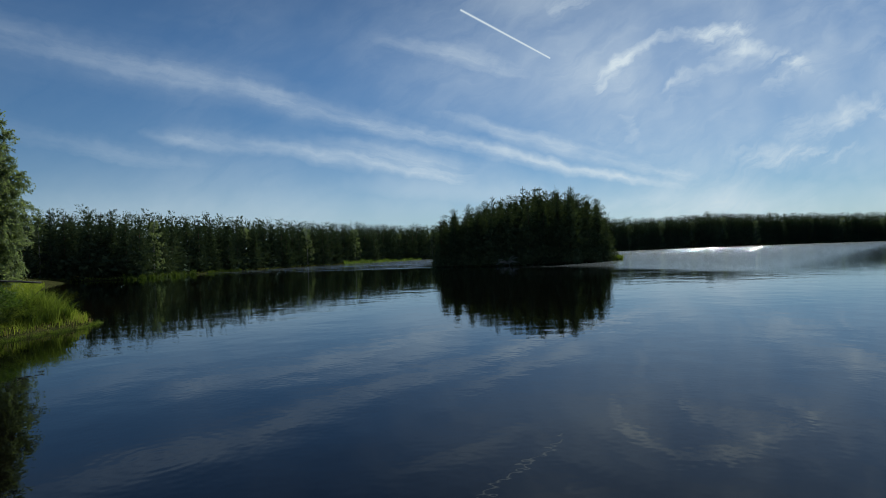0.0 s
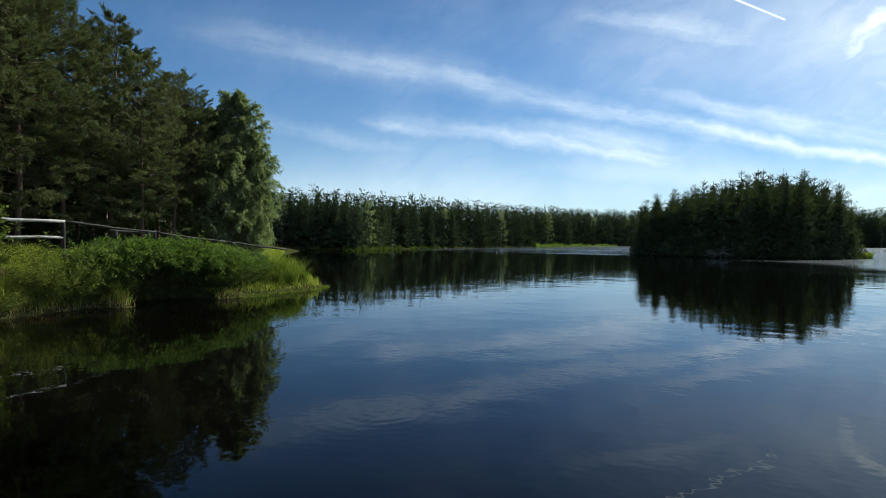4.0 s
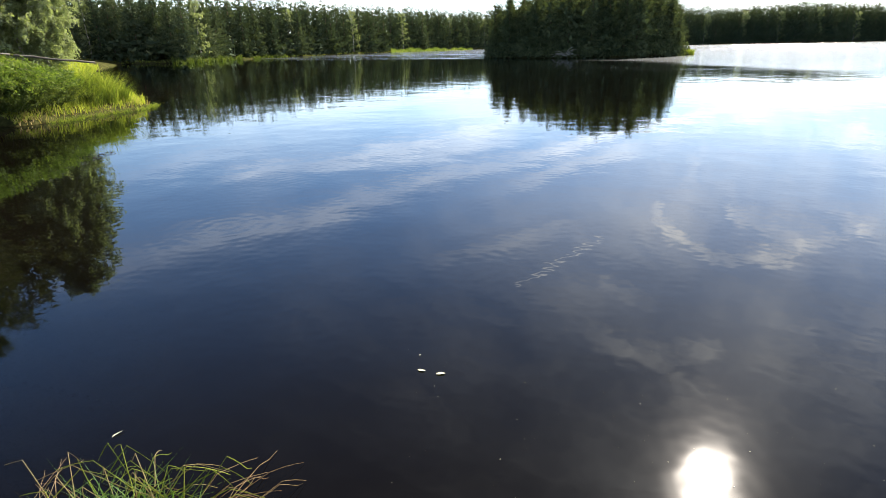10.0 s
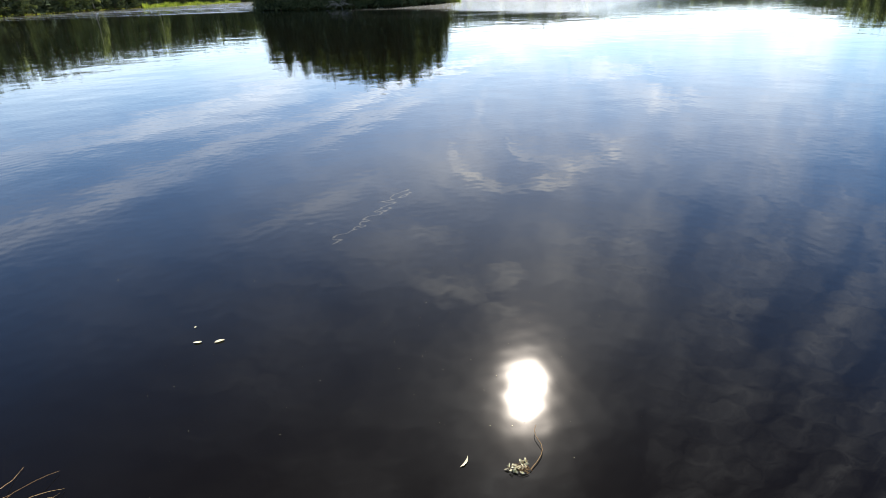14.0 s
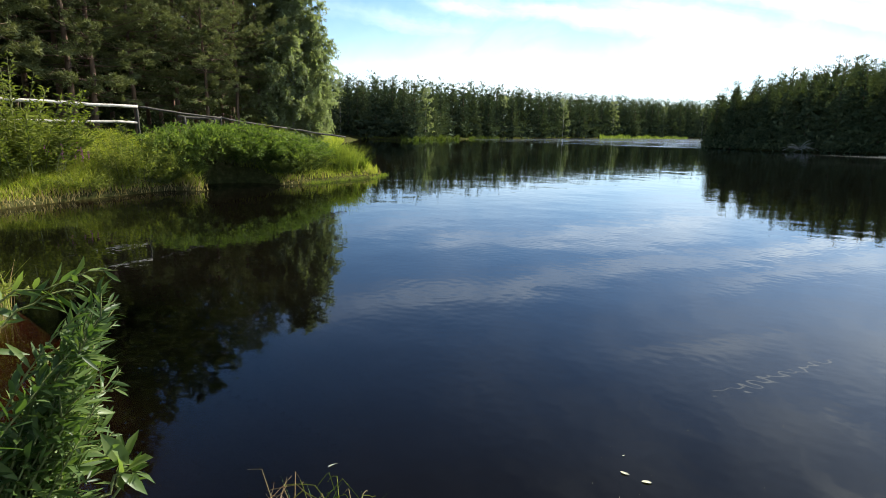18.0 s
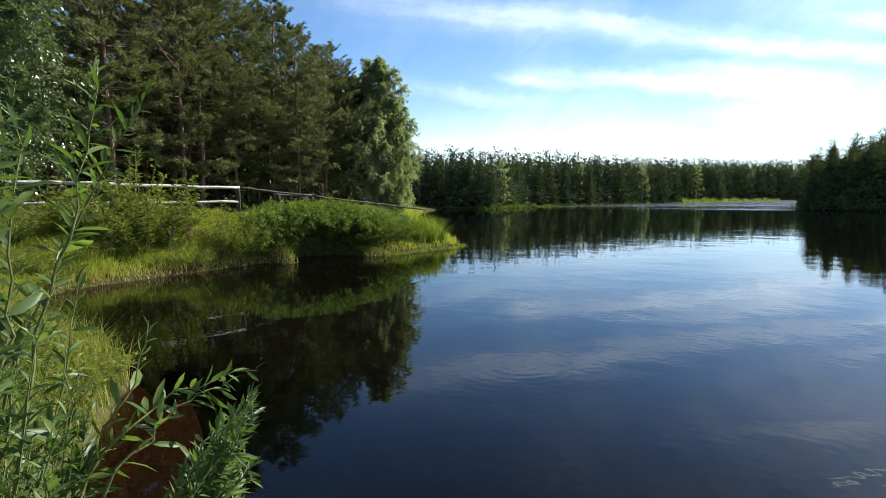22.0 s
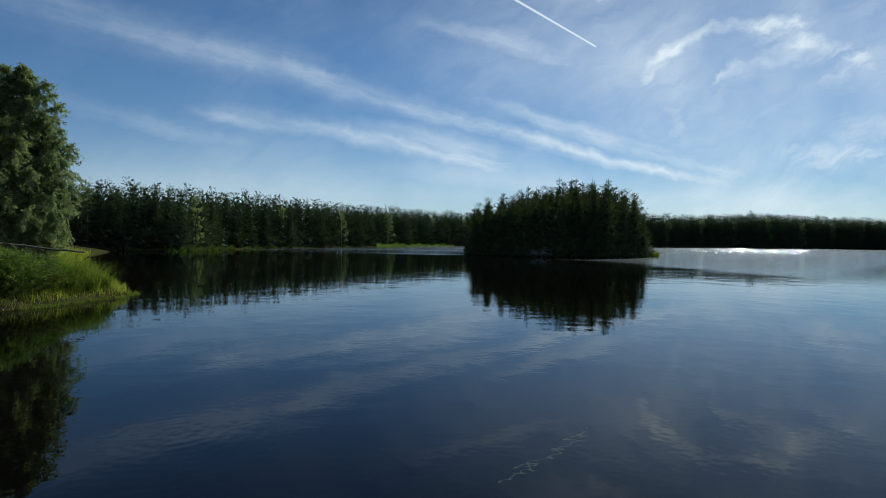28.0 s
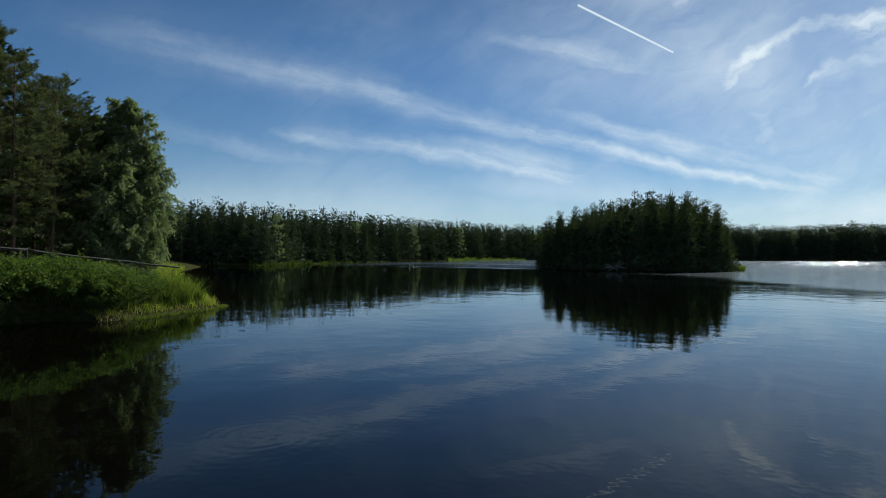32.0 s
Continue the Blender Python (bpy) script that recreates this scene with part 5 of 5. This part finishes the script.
def build_bench():
    bench = thing("rail_bench", None, "low wooden pole bench at the edge of the wood", "bench")
    (xa, ya), (xb, yb) = polar(52.6, 22.0), polar(49.0, 22.4)
    part("seat_pole", log_mesh("seat_pole", (xa, ya, 1.92), (xb, yb, 1.88), 0.05, 0.045, POST_WOOD, 570), bench)
    for q in (0.15, 0.85):
        x, y = xa + (xb - xa) * q, ya + (yb - ya) * q
        part("leg", log_mesh("leg", (x, y, float(ground_height(x, y)) - 0.2), (x, y, 1.9), 0.05, 0.05, POST_WOOD, 571), bench)


build_bench()

# ---- the willow beside the standpoint ----


def lance_leaves(base, way, length, width, rng):
    """Long folded willow leaves with a curved midrib: six quads each."""
    n = len(base)
    side = unit(np.cross(way, rng.normal(size=(n, 3)) * 0.6 + [0, 0, 1.0]))
    up = np.cross(side, way)
    L, W = length.reshape(-1, 1), width.reshape(-1, 1)
    bow = rng.uniform(0.05, 0.42, (n, 1))
    rows = []
    for s, w in ((0.0, 0.10), (0.28, 0.9), (0.66, 0.95), (1.0, 0.04)):
        c = base + way * L * s - up * L * bow * s * s
        rows += [c - side * W * w / 2 + up * W * w * 0.16, c, c + side * W * w / 2 + up * W * w * 0.16]
    v = np.stack(rows, 1).reshape(-1, 3)
    k = np.arange(n)[:, None] * 12
    f = np.concatenate([k + [3 * j + i, 3 * j + i + 1, 3 * j + i + 4, 3 * j + i + 3] for j in range(3) for i in range(2)], 0)
    return v, f


def willow_stem(parent, foot, tip, toward, rng):
    """The leafless lower part of a shoot, which runs on towards a point."""
    foot, tip = np.array(foot, float), np.array(tip, float)
    s = np.linspace(0, 1, 6)[:, None]
    bend = tip - (np.array(toward) - tip) * 0.5
    v, f = tube(foot * (1 - s) ** 2 + bend * 2 * s * (1 - s) + tip * s ** 2, np.linspace(0.0046, 0.0034, 6), 5)
    return part("stem", mesh_of("stem", v, f, TWIG, True), parent)


def willow_shoot(parent, foot, tip, count, leaf, rng, bare=0.12, arch=0.2, over=None, wide=0.22):
    foot, tip = np.array(foot, float), np.array(tip, float)
    span = np.linalg.norm(tip - foot)
    mid = foot * 0.42 + tip * 0.58 + np.array([0, 0, arch]) * span + rng.normal(0, 0.06, 3)
    if over is not None:
        mid = np.array(over, float)
    s = np.linspace(0, 1, 12)[:, None]
    line = foot * (1 - s) ** 2 + mid * 2 * s * (1 - s) + tip * s ** 2
    line[1:] += rng.normal(0, 0.006, (11, 3))
    v, f = tube(line, np.linspace(0.0034, 0.0010, 12), 5)
    stem = part("stem", mesh_of("stem", v, f, TWIG, True), parent)
    t = bare + (1 - bare) * (np.arange(count) + rng.uniform(0.2, 0.8, count)) / count
    at = np.stack([np.interp(t, s[:, 0], line[:, a]) for a in range(3)], 1)
    along = unit(np.stack([np.interp(t, s[:, 0], np.gradient(line[:, a])) for a in range(3)], 1))
    th = np.arange(count) * 2.4 + rng.normal(0, 0.4, count)
    a = unit(np.cross(along, (0.3, 0.2, 1.0)))
    b = np.cross(along, a)
    out = a * np.cos(th)[:, None] + b * np.sin(th)[:, None]
    way = unit(along * rng.uniform(0.5, 1.1, (count, 1)) + out * np.interp(t, [0.8, 1.0], [0.85, 0.35])[:, None] + rng.normal(0, 0.16, (count, 3)) - [0, 0, 0.10])
    size = leaf * rng.uniform(0.45, 1.2, count) * np.interp(t, [0, 0.75, 1.0], [0.95, 1.0, 0.45])
    v, f = lance_leaves(at, way, size, size * wide * rng.uniform(0.82, 1.2, count), rng)
    tagged(part("leaves", mesh_of("leaves", v, f, WILLOW, True), stem), kind="stuff")


def by_willow(az, d):
    """Places round the spot where one stands beside the willow."""
    x, y = polar(az, d)
    return x - 0.20, y - 0.02


def build_willow():
    r = np.random.default_rng(77)
    willow = thing("willow_shrub", None, "fresh green willow shrub with long narrow leaves by the water", "shrub")
    def aim(az, el, d):
        return (*by_willow(az, d), 1.73 + d * math.tan(radians(el)))

    # the tall shoots against the wood, and the ones that lean over the sand
    for foot, bow, tip, count, leaf in [
        ((79.3, -15.6, 1.25), (77.1, -2.7, 1.20), (76.3, 13.4, 1.15), 45, 0.071),
        ((76.1, -12.2, 1.30), (72.2, 3.5, 1.25), (69.6, 14.6, 1.20), 48, 0.071),
        ((76.5, -10.2, 1.50), (70.8, 2.5, 1.40), (65.8, 13.2, 1.30), 40, 0.067),
        ((83.4, -9.2, 1.10), (80.2, 1.5, 1.10), (77.0, 10.4, 1.10), 40, 0.080),
        ((81.5, -19.8, 1.40), (80.4, -5.8, 1.35), (79.5, 9.3, 1.30), 48, 0.067),
        ((84.5, -9.9, 1.20), (82.1, 3.3, 1.20), (79.5, 14.9, 1.20), 48, 0.076),
        ((81.7, -10.4, 1.70), (78.6, -0.3, 1.70), (75.2, 8.4, 1.70), 45, 0.067),
        ((84.5, -14.4, 1.50), (82.3, -3.4, 1.50), (79.3, 5.5, 1.50), 45, 0.067),
        ((86.5, -9.5, 1.40), (84.4, 3.2, 1.40), (82.1, 15.2, 1.40), 45, 0.076)] + [
        ((79.0, -28.9, 1.25), (75.0, -17.5, 1.25), (72.4, -3.5, 1.25), 40, 0.067),
        ((78.4, -27.7, 1.15), (71.2, -19.2, 1.15), (67.0, -8.3, 1.15), 26, 0.068),
        ((79.5, -23.2, 1.30), (77.8, -13.9, 1.30), (76.1, -6.2, 1.30), 30, 0.075),
        ((74.2, -24.6, 1.10), (66.9, -17.3, 1.15), (56.9, -15.4, 1.15), 34, 0.062),
        ((71.0, -22.4, 1.10), (64.3, -17.7, 1.15), (59.8, -16.5, 1.15), 24, 0.06),
        ((82.6, -27.6, 1.20), (81.2, -17.6, 1.20), (78.6, -9.9, 1.20), 30, 0.075)]:
        a, m, b = (np.array(aim(*p)) for p in (foot, bow, tip))
        root = np.array([a[0] - 0.25 + r.normal(0, 0.06), a[1] - 0.12, 0.1])
        willow_stem(willow, root, a, m, r)
        willow_shoot(willow, a, b, count, leaf, r, bare=0.02, over=2 * m - (a + b) / 2)
    # the spray that arches out over the water
    for i in range(96):
        el, d = r.uniform(-41, -17.5), r.uniform(0.9, 1.25)
        az = 57.3 + (float(np.interp(el, [-41, -31, -22, -17.5], [76, 68, 62, 58.3])) - 57.3) * r.random() ** 0.85
        foot = (*by_willow(az + 24 + r.normal(0, 4), 0.95), 0.35)
        bow = aim(az + 9 + r.normal(0, 3), el - 7 + r.normal(0, 2), 0.95 + r.normal(0, 0.05))
        willow_shoot(willow, foot, aim(az, el, d), 44, 0.056, r, bare=0.45, over=bow, wide=0.19)
    # the leafy mass on the bank side
    for i in range(210):
        el = r.uniform(-40, -6)
        edge = float(np.interp(el, [-38, -29, -24, -18, -8, 0], [80, 75, 73, 71.5, 74, 79]))
        az, d = edge + 24 * r.random() ** 1.3, r.uniform(1.0, 2.2)
        foot = np.array([*by_willow(az + 9 + r.normal(0, 3), d + 0.15), 0.1])
        willow_shoot(willow, foot, aim(az, el, d), 52, 0.060, r, bare=0.2, over=aim(az + 4 + r.normal(0, 3), el - 9 + r.normal(0, 3), d))
    # broad pale leaves at the end of one shoot
    willow_shoot(willow, aim(61, -36, 0.85), aim(58.8, -31.5, 0.9), 20, 0.060, r, bare=0.45, arch=0.1, wide=0.33)
    willow_shoot(willow, aim(59, -38, 0.85), aim(57.0, -34.0, 0.88), 15, 0.056, r, bare=0.4, arch=0.1, wide=0.33)
    for i in range(60):
        az, d = r.uniform(78, 108), r.uniform(1.4, 3.6)
        foot = np.array([*by_willow(az + 4, d + 0.1), 0.1])
        willow_shoot(willow, foot, (*by_willow(az, d), r.uniform(0.5, 1.45)), 46, 0.08, r)


build_willow()

# ---- the tuft in the water and what floats ----


def stalk(a, b, rise, droop, r, thick):
    """A thin stalk that rises from a, bends over and ends at b."""
    a, b = np.array(a, float), np.array(b, float)
    knee = a + (b - a) * r.uniform(0.45, 0.75) + np.array([*r.normal(0, 0.015, 2), rise * 1.6])
    q = np.linspace(0, 1, 5)[:, None]
    line = np.concatenate([a + (knee - a) * q, knee + (b - knee) * q[1:]])
    line[:, 2] = np.maximum(line[:, 2] - droop * np.linspace(0, 1, 9) ** 4, 0.006)
    return tube(line, np.linspace(thick, thick * 0.45, 9), 4)


def build_tuft():
    r = np.random.default_rng(91)
    n = 340
    th, q = r.uniform(0, 6.283, n), np.sqrt(r.random(n))
    base = np.stack([-1.34 + 0.31 * q * np.cos(th), 1.45 + 0.15 * q * np.sin(th), np.full(n, -0.03)], 1)
    v, f = grass_blades(base, r.uniform(0.07, 0.21, n), r.uniform(0.003, 0.006, n), r.uniform(0.2, 1.0, n), r, 0.8)
    tuft = thing("grass_tuft", None, "green grass tuft with bent dry straw growing in the water", "grass")
    tagged(part("turf", mesh_of("blades", v, f, TUFT), tuft), kind="stuff")
    green, dry, dead = [], [], []
    for i in range(52):
        a = np.array([-1.36 + r.normal(0, 0.18), 1.52 + r.normal(0, 0.08), 0.0])
        ang, ln = r.choice([r.uniform(-0.2, 0.9), r.uniform(2.2, 3.5), r.uniform(0.5, 2.4)]), r.uniform(0.16, 0.44)
        b = a + np.array([math.cos(ang) * ln, math.sin(ang) * ln * 0.7, r.uniform(0.02, 0.12)])
        (green if i % 5 < 3 else dry).append(stalk(a, b, r.uniform(0.02, 0.09), r.uniform(0, 0.08), r, 0.0020))
    for i in range(15):
        a = np.array([-1.08 + r.normal(0, 0.07), 1.46 + r.normal(0, 0.05), 0.0])
        b = np.array([-0.93 + r.normal(0, 0.07), 1.72 + r.normal(0, 0.08), r.uniform(0.0, 0.05)])
        dead.append(stalk(a, b, r.uniform(0.01, 0.04), 0.03, r, 0.0017))
    for i in range(8):
        a = np.array([-1.62 + r.normal(0, 0.05), 1.46 + r.normal(0, 0.05), 0.0])
        b = np.array([-1.84 + r.normal(0, 0.05), 1.66 + r.normal(0, 0.06), r.uniform(0.0, 0.04)])
        dead.append(stalk(a, b, r.uniform(0.01, 0.04), 0.03, r, 0.0017))
    tagged(part("stalkwork", mesh_of("green_stalks", *merged(green), GRASS), tuft, "thin bent green stalks"), kind="stuff")
    tagged(part("straw", mesh_of("straw", *merged(dry), STRAW), tuft, "bent dry straw"), kind="stuff")
    tagged(part("dead_thatch", mesh_of("dead_stalks", *merged(dead), DEAD), tuft, "brown dead stalks"), kind="stuff")


DEAD = leaf_material("dead_brown_stalk", (0.085, 0.050, 0.022), (0.190, 0.120, 0.055), (0.330, 0.240, 0.125), 0.2)
build_tuft()
FLOAT = leaf_material("pale_fallen_leaf", (0.28, 0.29, 0.18), (0.42, 0.42, 0.30), (0.6, 0.58, 0.45), 0.1)


def floating_leaf(x, y, turn, long, label):
    r = np.random.default_rng(int(turn) + 90)
    v, f = lance_leaves(np.array([(-long / 2, 0, 0)]), np.array([(1.0, 0, 0)]), np.array([long]), np.array([long * 0.42]), r)
    v[:, 2] = 0.004 + np.abs(v[:, 1]) * 0.25
    ob = tagged(new("floating_leaf", mesh_of("floating_leaf", v, f, FLOAT)), label, "leaf", "leaves on the water")
    ob.matrix_basis = pose(x, y, 0.0, 0, 0, turn)


for x, y, turn, long in [(-0.41, 2.60, -20, 0.046), (-0.30, 2.58, 15, 0.052), (-0.44, 2.76, 60, 0.018), (0.68, 1.44, 25, 0.055), (-1.75, 1.95, 80, 0.05), (-0.62, 1.3, 5, 0.03)]:
    floating_leaf(x, y, turn, long, "small pale fallen leaf floating on the dark water")


def build_sprig():
    r = np.random.default_rng(5)
    sprig = thing("floating_sprig", None, "broken twig with small pale leaves floating on the water", "twig")
    q = np.linspace(0, 1, 9)
    line = np.stack([0.90 + 0.13 * q + 0.03 * np.sin(q * 5), 1.34 + 0.19 * q, 0.006 + 0.012 * q], 1)
    part("twig", mesh_of("twig", *tube(line, np.linspace(0.0018, 0.001, 9), 5), DEAD, True), sprig)
    bits, base = [], []
    for i in range(9):
        a = np.array([0.90 + r.normal(0, 0.015), 1.34 + r.normal(0, 0.01), 0.006])
        ang, ln = r.uniform(1.2, 3.6), r.uniform(0.05, 0.11)
        b = a + [math.cos(ang) * ln, math.sin(ang) * ln * 0.6, 0.004]
        bits.append(stalk(a, b, 0.006, 0.0, r, 0.0013))
        base.append(a + (b - a) * r.uniform(0.5, 1.05, (6, 1)) + r.normal(0, 0.004, (6, 3)))
    part("side_twigs", mesh_of("side_twigs", *merged(bits), DEAD, True), sprig)
    base = np.concatenate(base)
    n = len(base)
    v, f = lance_leaves(base, unit(r.normal(0, 1, (n, 3)) * [1, 1, 0.3]), r.uniform(0.008, 0.02, n), r.uniform(0.005, 0.009, n), r)
    v[:, 2] = np.maximum(v[:, 2], 0.004)
    tagged(part("leaves", mesh_of("sprig_leaves", v, f, FLOAT), sprig), kind="stuff")


build_sprig()

# specks of pollen and seed that float in the sun's track
r = np.random.default_rng(15)
n = 150
base = np.stack([r.normal(0.6, 0.7, n), r.uniform(1.2, 3.6, n), np.full(n, 0.003)], 1)
v, f = leaves(base, unit(np.stack([r.normal(size=n), r.normal(size=n), np.zeros(n)], 1)), r.uniform(0.003, 0.007, n), r.uniform(0.002, 0.005, n), r, 0.0)
v[:, 2] = 0.003
tagged(new("floating_specks", mesh_of("floating_specks", v, f, FLOAT)), "tiny pale specks floating on the water", "specks", kind="stuff")

# ---- far margins ----


def margin_reeds(name, label, az0, az1, n, off, tall, wide, mat, seed):
    r = np.random.default_rng(seed)
    az = r.uniform(az0, az1, n)
    d = np.interp(-az, [-a for a in FAR_AZ], FAR_D) + r.uniform(*off, n)
    base = np.stack([-np.sin(np.radians(az)) * d, np.cos(np.radians(az)) * d, np.full(n, 0.0)], 1)
    base[:, 2] = np.maximum(ground_height(base[:, 0], base[:, 1]), 0) - 0.05
    patch = 0.65 + 0.35 * np.sin(az * 5.1) * np.sin(az * 2.3 + 1)
    v, f = grass_blades(base, tall * patch * r.uniform(0.6, 1.1, n), np.full(n, wide), r.uniform(0.1, 0.6, n), r)
    tagged(new(name, mesh_of(name, v, f, mat)), label, "reeds", kind="stuff")


margin_reeds("far_reeds", "sunlit green reeds along the far shore", 25.5, 31.5, 2200, (-1.0, 2.0), 0.75, 0.09, THICKET, 31)
margin_reeds("far_reeds", "sunlit green reeds along the far shore", 21.5, 24.5, 800, (-1.0, 2.0), 0.65, 0.09, THICKET, 32)
margin_reeds("far_reeds", "pale reed bed along the far shore", 3.5, 11.5, 3000, (-3.0, 2.0), 1.0, 0.12, BUSH, 33)
margin_reeds("far_reeds", "thin grass along the far shore", -70, 45, 2500, (0.2, 1.2), 0.3, 0.12, SHRUB, 34)
margin_reeds("far_reeds", "bright bushes and reeds on the far point", -56, -49, 1600, (-1.0, 3.0), 1.6, 0.2, REED, 35)


def island_margin():
    r = np.random.default_rng(36)
    n = 5200
    th = r.uniform(0, 6.283, n)
    q = 0.99 - 0.2 * r.random(n)
    x, y = cx + rx * q * np.cos(th), cy + ry * q * np.sin(th)
    base = np.stack([x, y, ground_height(x, y) - 0.05 + r.random(n) ** 2 * 1.3], 1)
    w = unit(r.normal(0, 1, (n, 3)) + [0, 0, 0.5])
    v, f = leaves(base, w, r.uniform(0.25, 0.5, n), r.uniform(0.12, 0.25, n), r)
    tagged(new("island_undergrowth", mesh_of("island_undergrowth", v, f, PINE)), "low bushes and grass round the island's edge", "undergrowth", kind="stuff")
    th = r.uniform(-0.3, 0.1, 700)
    x, y = cx + (rx + 0.2) * np.cos(th) * r.uniform(0.92, 1.02, 700), cy + (ry + 0.2) * np.sin(th)
    base = np.stack([x, y, np.zeros(700)], 1)
    v, f = grass_blades(base, r.uniform(0.3, 0.8, 700), np.full(700, 0.08), r.uniform(0.1, 0.6, 700), r)
    tagged(new("island_reeds", mesh_of("island_reeds", v, f, REED)), "bright green reeds at the island's sunny end", "reeds", kind="stuff")


island_margin()


def dry_shrub(x, y, seed):
    """A dead bush: pale bare twigs that fan out from one foot."""
    r = np.random.default_rng(seed)
    ob = thing("dry_shrub", pose(x, y, max(float(ground_height(x, y)), 0.0)), "pale dead bush with bare twigs at the island's edge", "shrub")
    twigs = []
    for i in range(34):
        th, ln = r.normal(-1.9, 0.9), r.uniform(0.8, 2.2)
        q = np.linspace(0, 1, 5)[:, None]
        line = np.array([math.cos(th) * 0.8, math.sin(th) * 0.8, r.uniform(0.3, 1.0)]) * ln * q - np.array([0, 0, 0.5]) * ln * q ** 2 + r.normal(0, 0.03, (5, 3)) * q
        twigs.append(tube(line, np.linspace(0.03, 0.010, 5), 4))
    tagged(part("twigs", mesh_of("dry_twigs", *merged(twigs), RAIL_WOOD), ob), kind="stuff")


dry_shrub(*polar(-5.5, 65.5), 44)


# ---- wind waves on the open water ----


def wave_material():
    m, t, out = material("wave_facets")
    p = node(t, "ShaderNodeBsdfPrincipled")
    p.inputs["Base Color"].default_value = (0.006, 0.008, 0.010, 1)
    p.inputs["Roughness"].default_value, p.inputs["IOR"].default_value = 0.05, 1.333
    t.links.new(p.outputs[0], out.inputs[0])
    return m


def wind_waves():
    """Steep little waves far out, each with its own slope: some catch the sun."""
    r = np.random.default_rng(63)
    n = 5200
    az, q = r.normal(-24.5, 3.6, n), r.random(n)
    shore = np.interp(-az, [-a for a in FAR_AZ], FAR_D) - 6
    d = 95 + (shore - 95) * q ** 0.5
    slope = np.array((-0.152, -0.333)) + r.normal(0, 0.10, (n, 2))
    normal = unit(np.concatenate([slope, np.ones((n, 1))], 1))
    a = unit(np.cross(normal, np.stack([np.zeros(n), np.ones(n), np.zeros(n)], 1)))
    b = np.cross(normal, a)
    c = np.stack([-np.sin(np.radians(az)) * d, np.cos(np.radians(az)) * d, np.full(n, 0.04)], 1)
    w, h = r.uniform(0.05, 0.13, (n, 1)), r.uniform(0.05, 0.10, (n, 1))
    v = np.stack([c - a * w - b * h, c + a * w - b * h, c + a * w + b * h, c - a * w + b * h], 1).reshape(-1, 3)
    tagged(new("wind_waves", mesh_of("wind_waves", v, np.arange(4 * n).reshape(-1, 4), wave_material())), "small wind waves glittering in the sun on open water", "waves", kind="stuff")


wind_waves()


# ---- the far point with its bright trees, and the boat beside it ----
for i, (az, back, h) in enumerate([(-49.6, 1.5, 9.0), (-50.6, 2.0, 10.0), (-51.4, 1.5, 9.5), (-52.6, 2.0, 10.5), (-53.8, 1.5, 9.0), (-55.0, 2.0, 10.0), (-56.5, 2.0, 10.5)]):
    plant("birch_tree", FAR_BIRCHES[0], *polar(az, float(np.interp(-az, [-a for a in FAR_AZ], FAR_D)) + back), az * 40, h / 9, "sunlit leafy tree on the far point", "birch tree", "trees on the far point")


def build_boat():
    """A small white rowing boat drawn up at the shore."""
    x, y = polar(-41.5, 262)
    boat = thing("rowing_boat", pose(x, y, 0.05, 0, 0, 35), "small white rowing boat drawn up on the far shore", "boat")
    q = np.linspace(-1, 1, 13)
    ring = np.linspace(0, np.pi, 9)
    half, deep = 0.62 * (1 - np.abs(q) ** 2.6) + 0.02, 0.45 * (1 - 0.5 * np.abs(q) ** 3)
    v = np.stack([np.repeat(q * 1.6, 9), (half[:, None] * np.cos(ring)[None]).ravel(), (0.5 + 0.15 * q[:, None] ** 2 - deep[:, None] * np.sin(ring)[None]).ravel()], 1)
    i, j = np.meshgrid(np.arange(12), np.arange(8), indexing="ij")
    f = np.stack([i * 9 + j, i * 9 + j + 1, (i + 1) * 9 + j + 1, (i + 1) * 9 + j], -1).reshape(-1, 4)
    part("hull", mesh_of("hull", v, f, BOAT_PAINT, True), boat)
    for at in (-0.6, 0.35):
        bm = bmesh.new()
        bmesh.ops.create_cube(bm, size=1.0, matrix=Matrix.Translation((at, 0, 0.42)) @ Matrix.Diagonal((0.22, 1.05, 0.03, 1)))
        me = bpy.data.meshes.new("thwart")
        bm.to_mesh(me)
        bm.free()
        me.materials.append(POST_WOOD)
        part("thwart", me, boat, "grey plank seat")


BOAT_PAINT = bark_material("white_boat_paint", (0.62, 0.62, 0.60), (0.80, 0.80, 0.78), 3.0, 1.0, 0.5, 0.002)
build_boat()
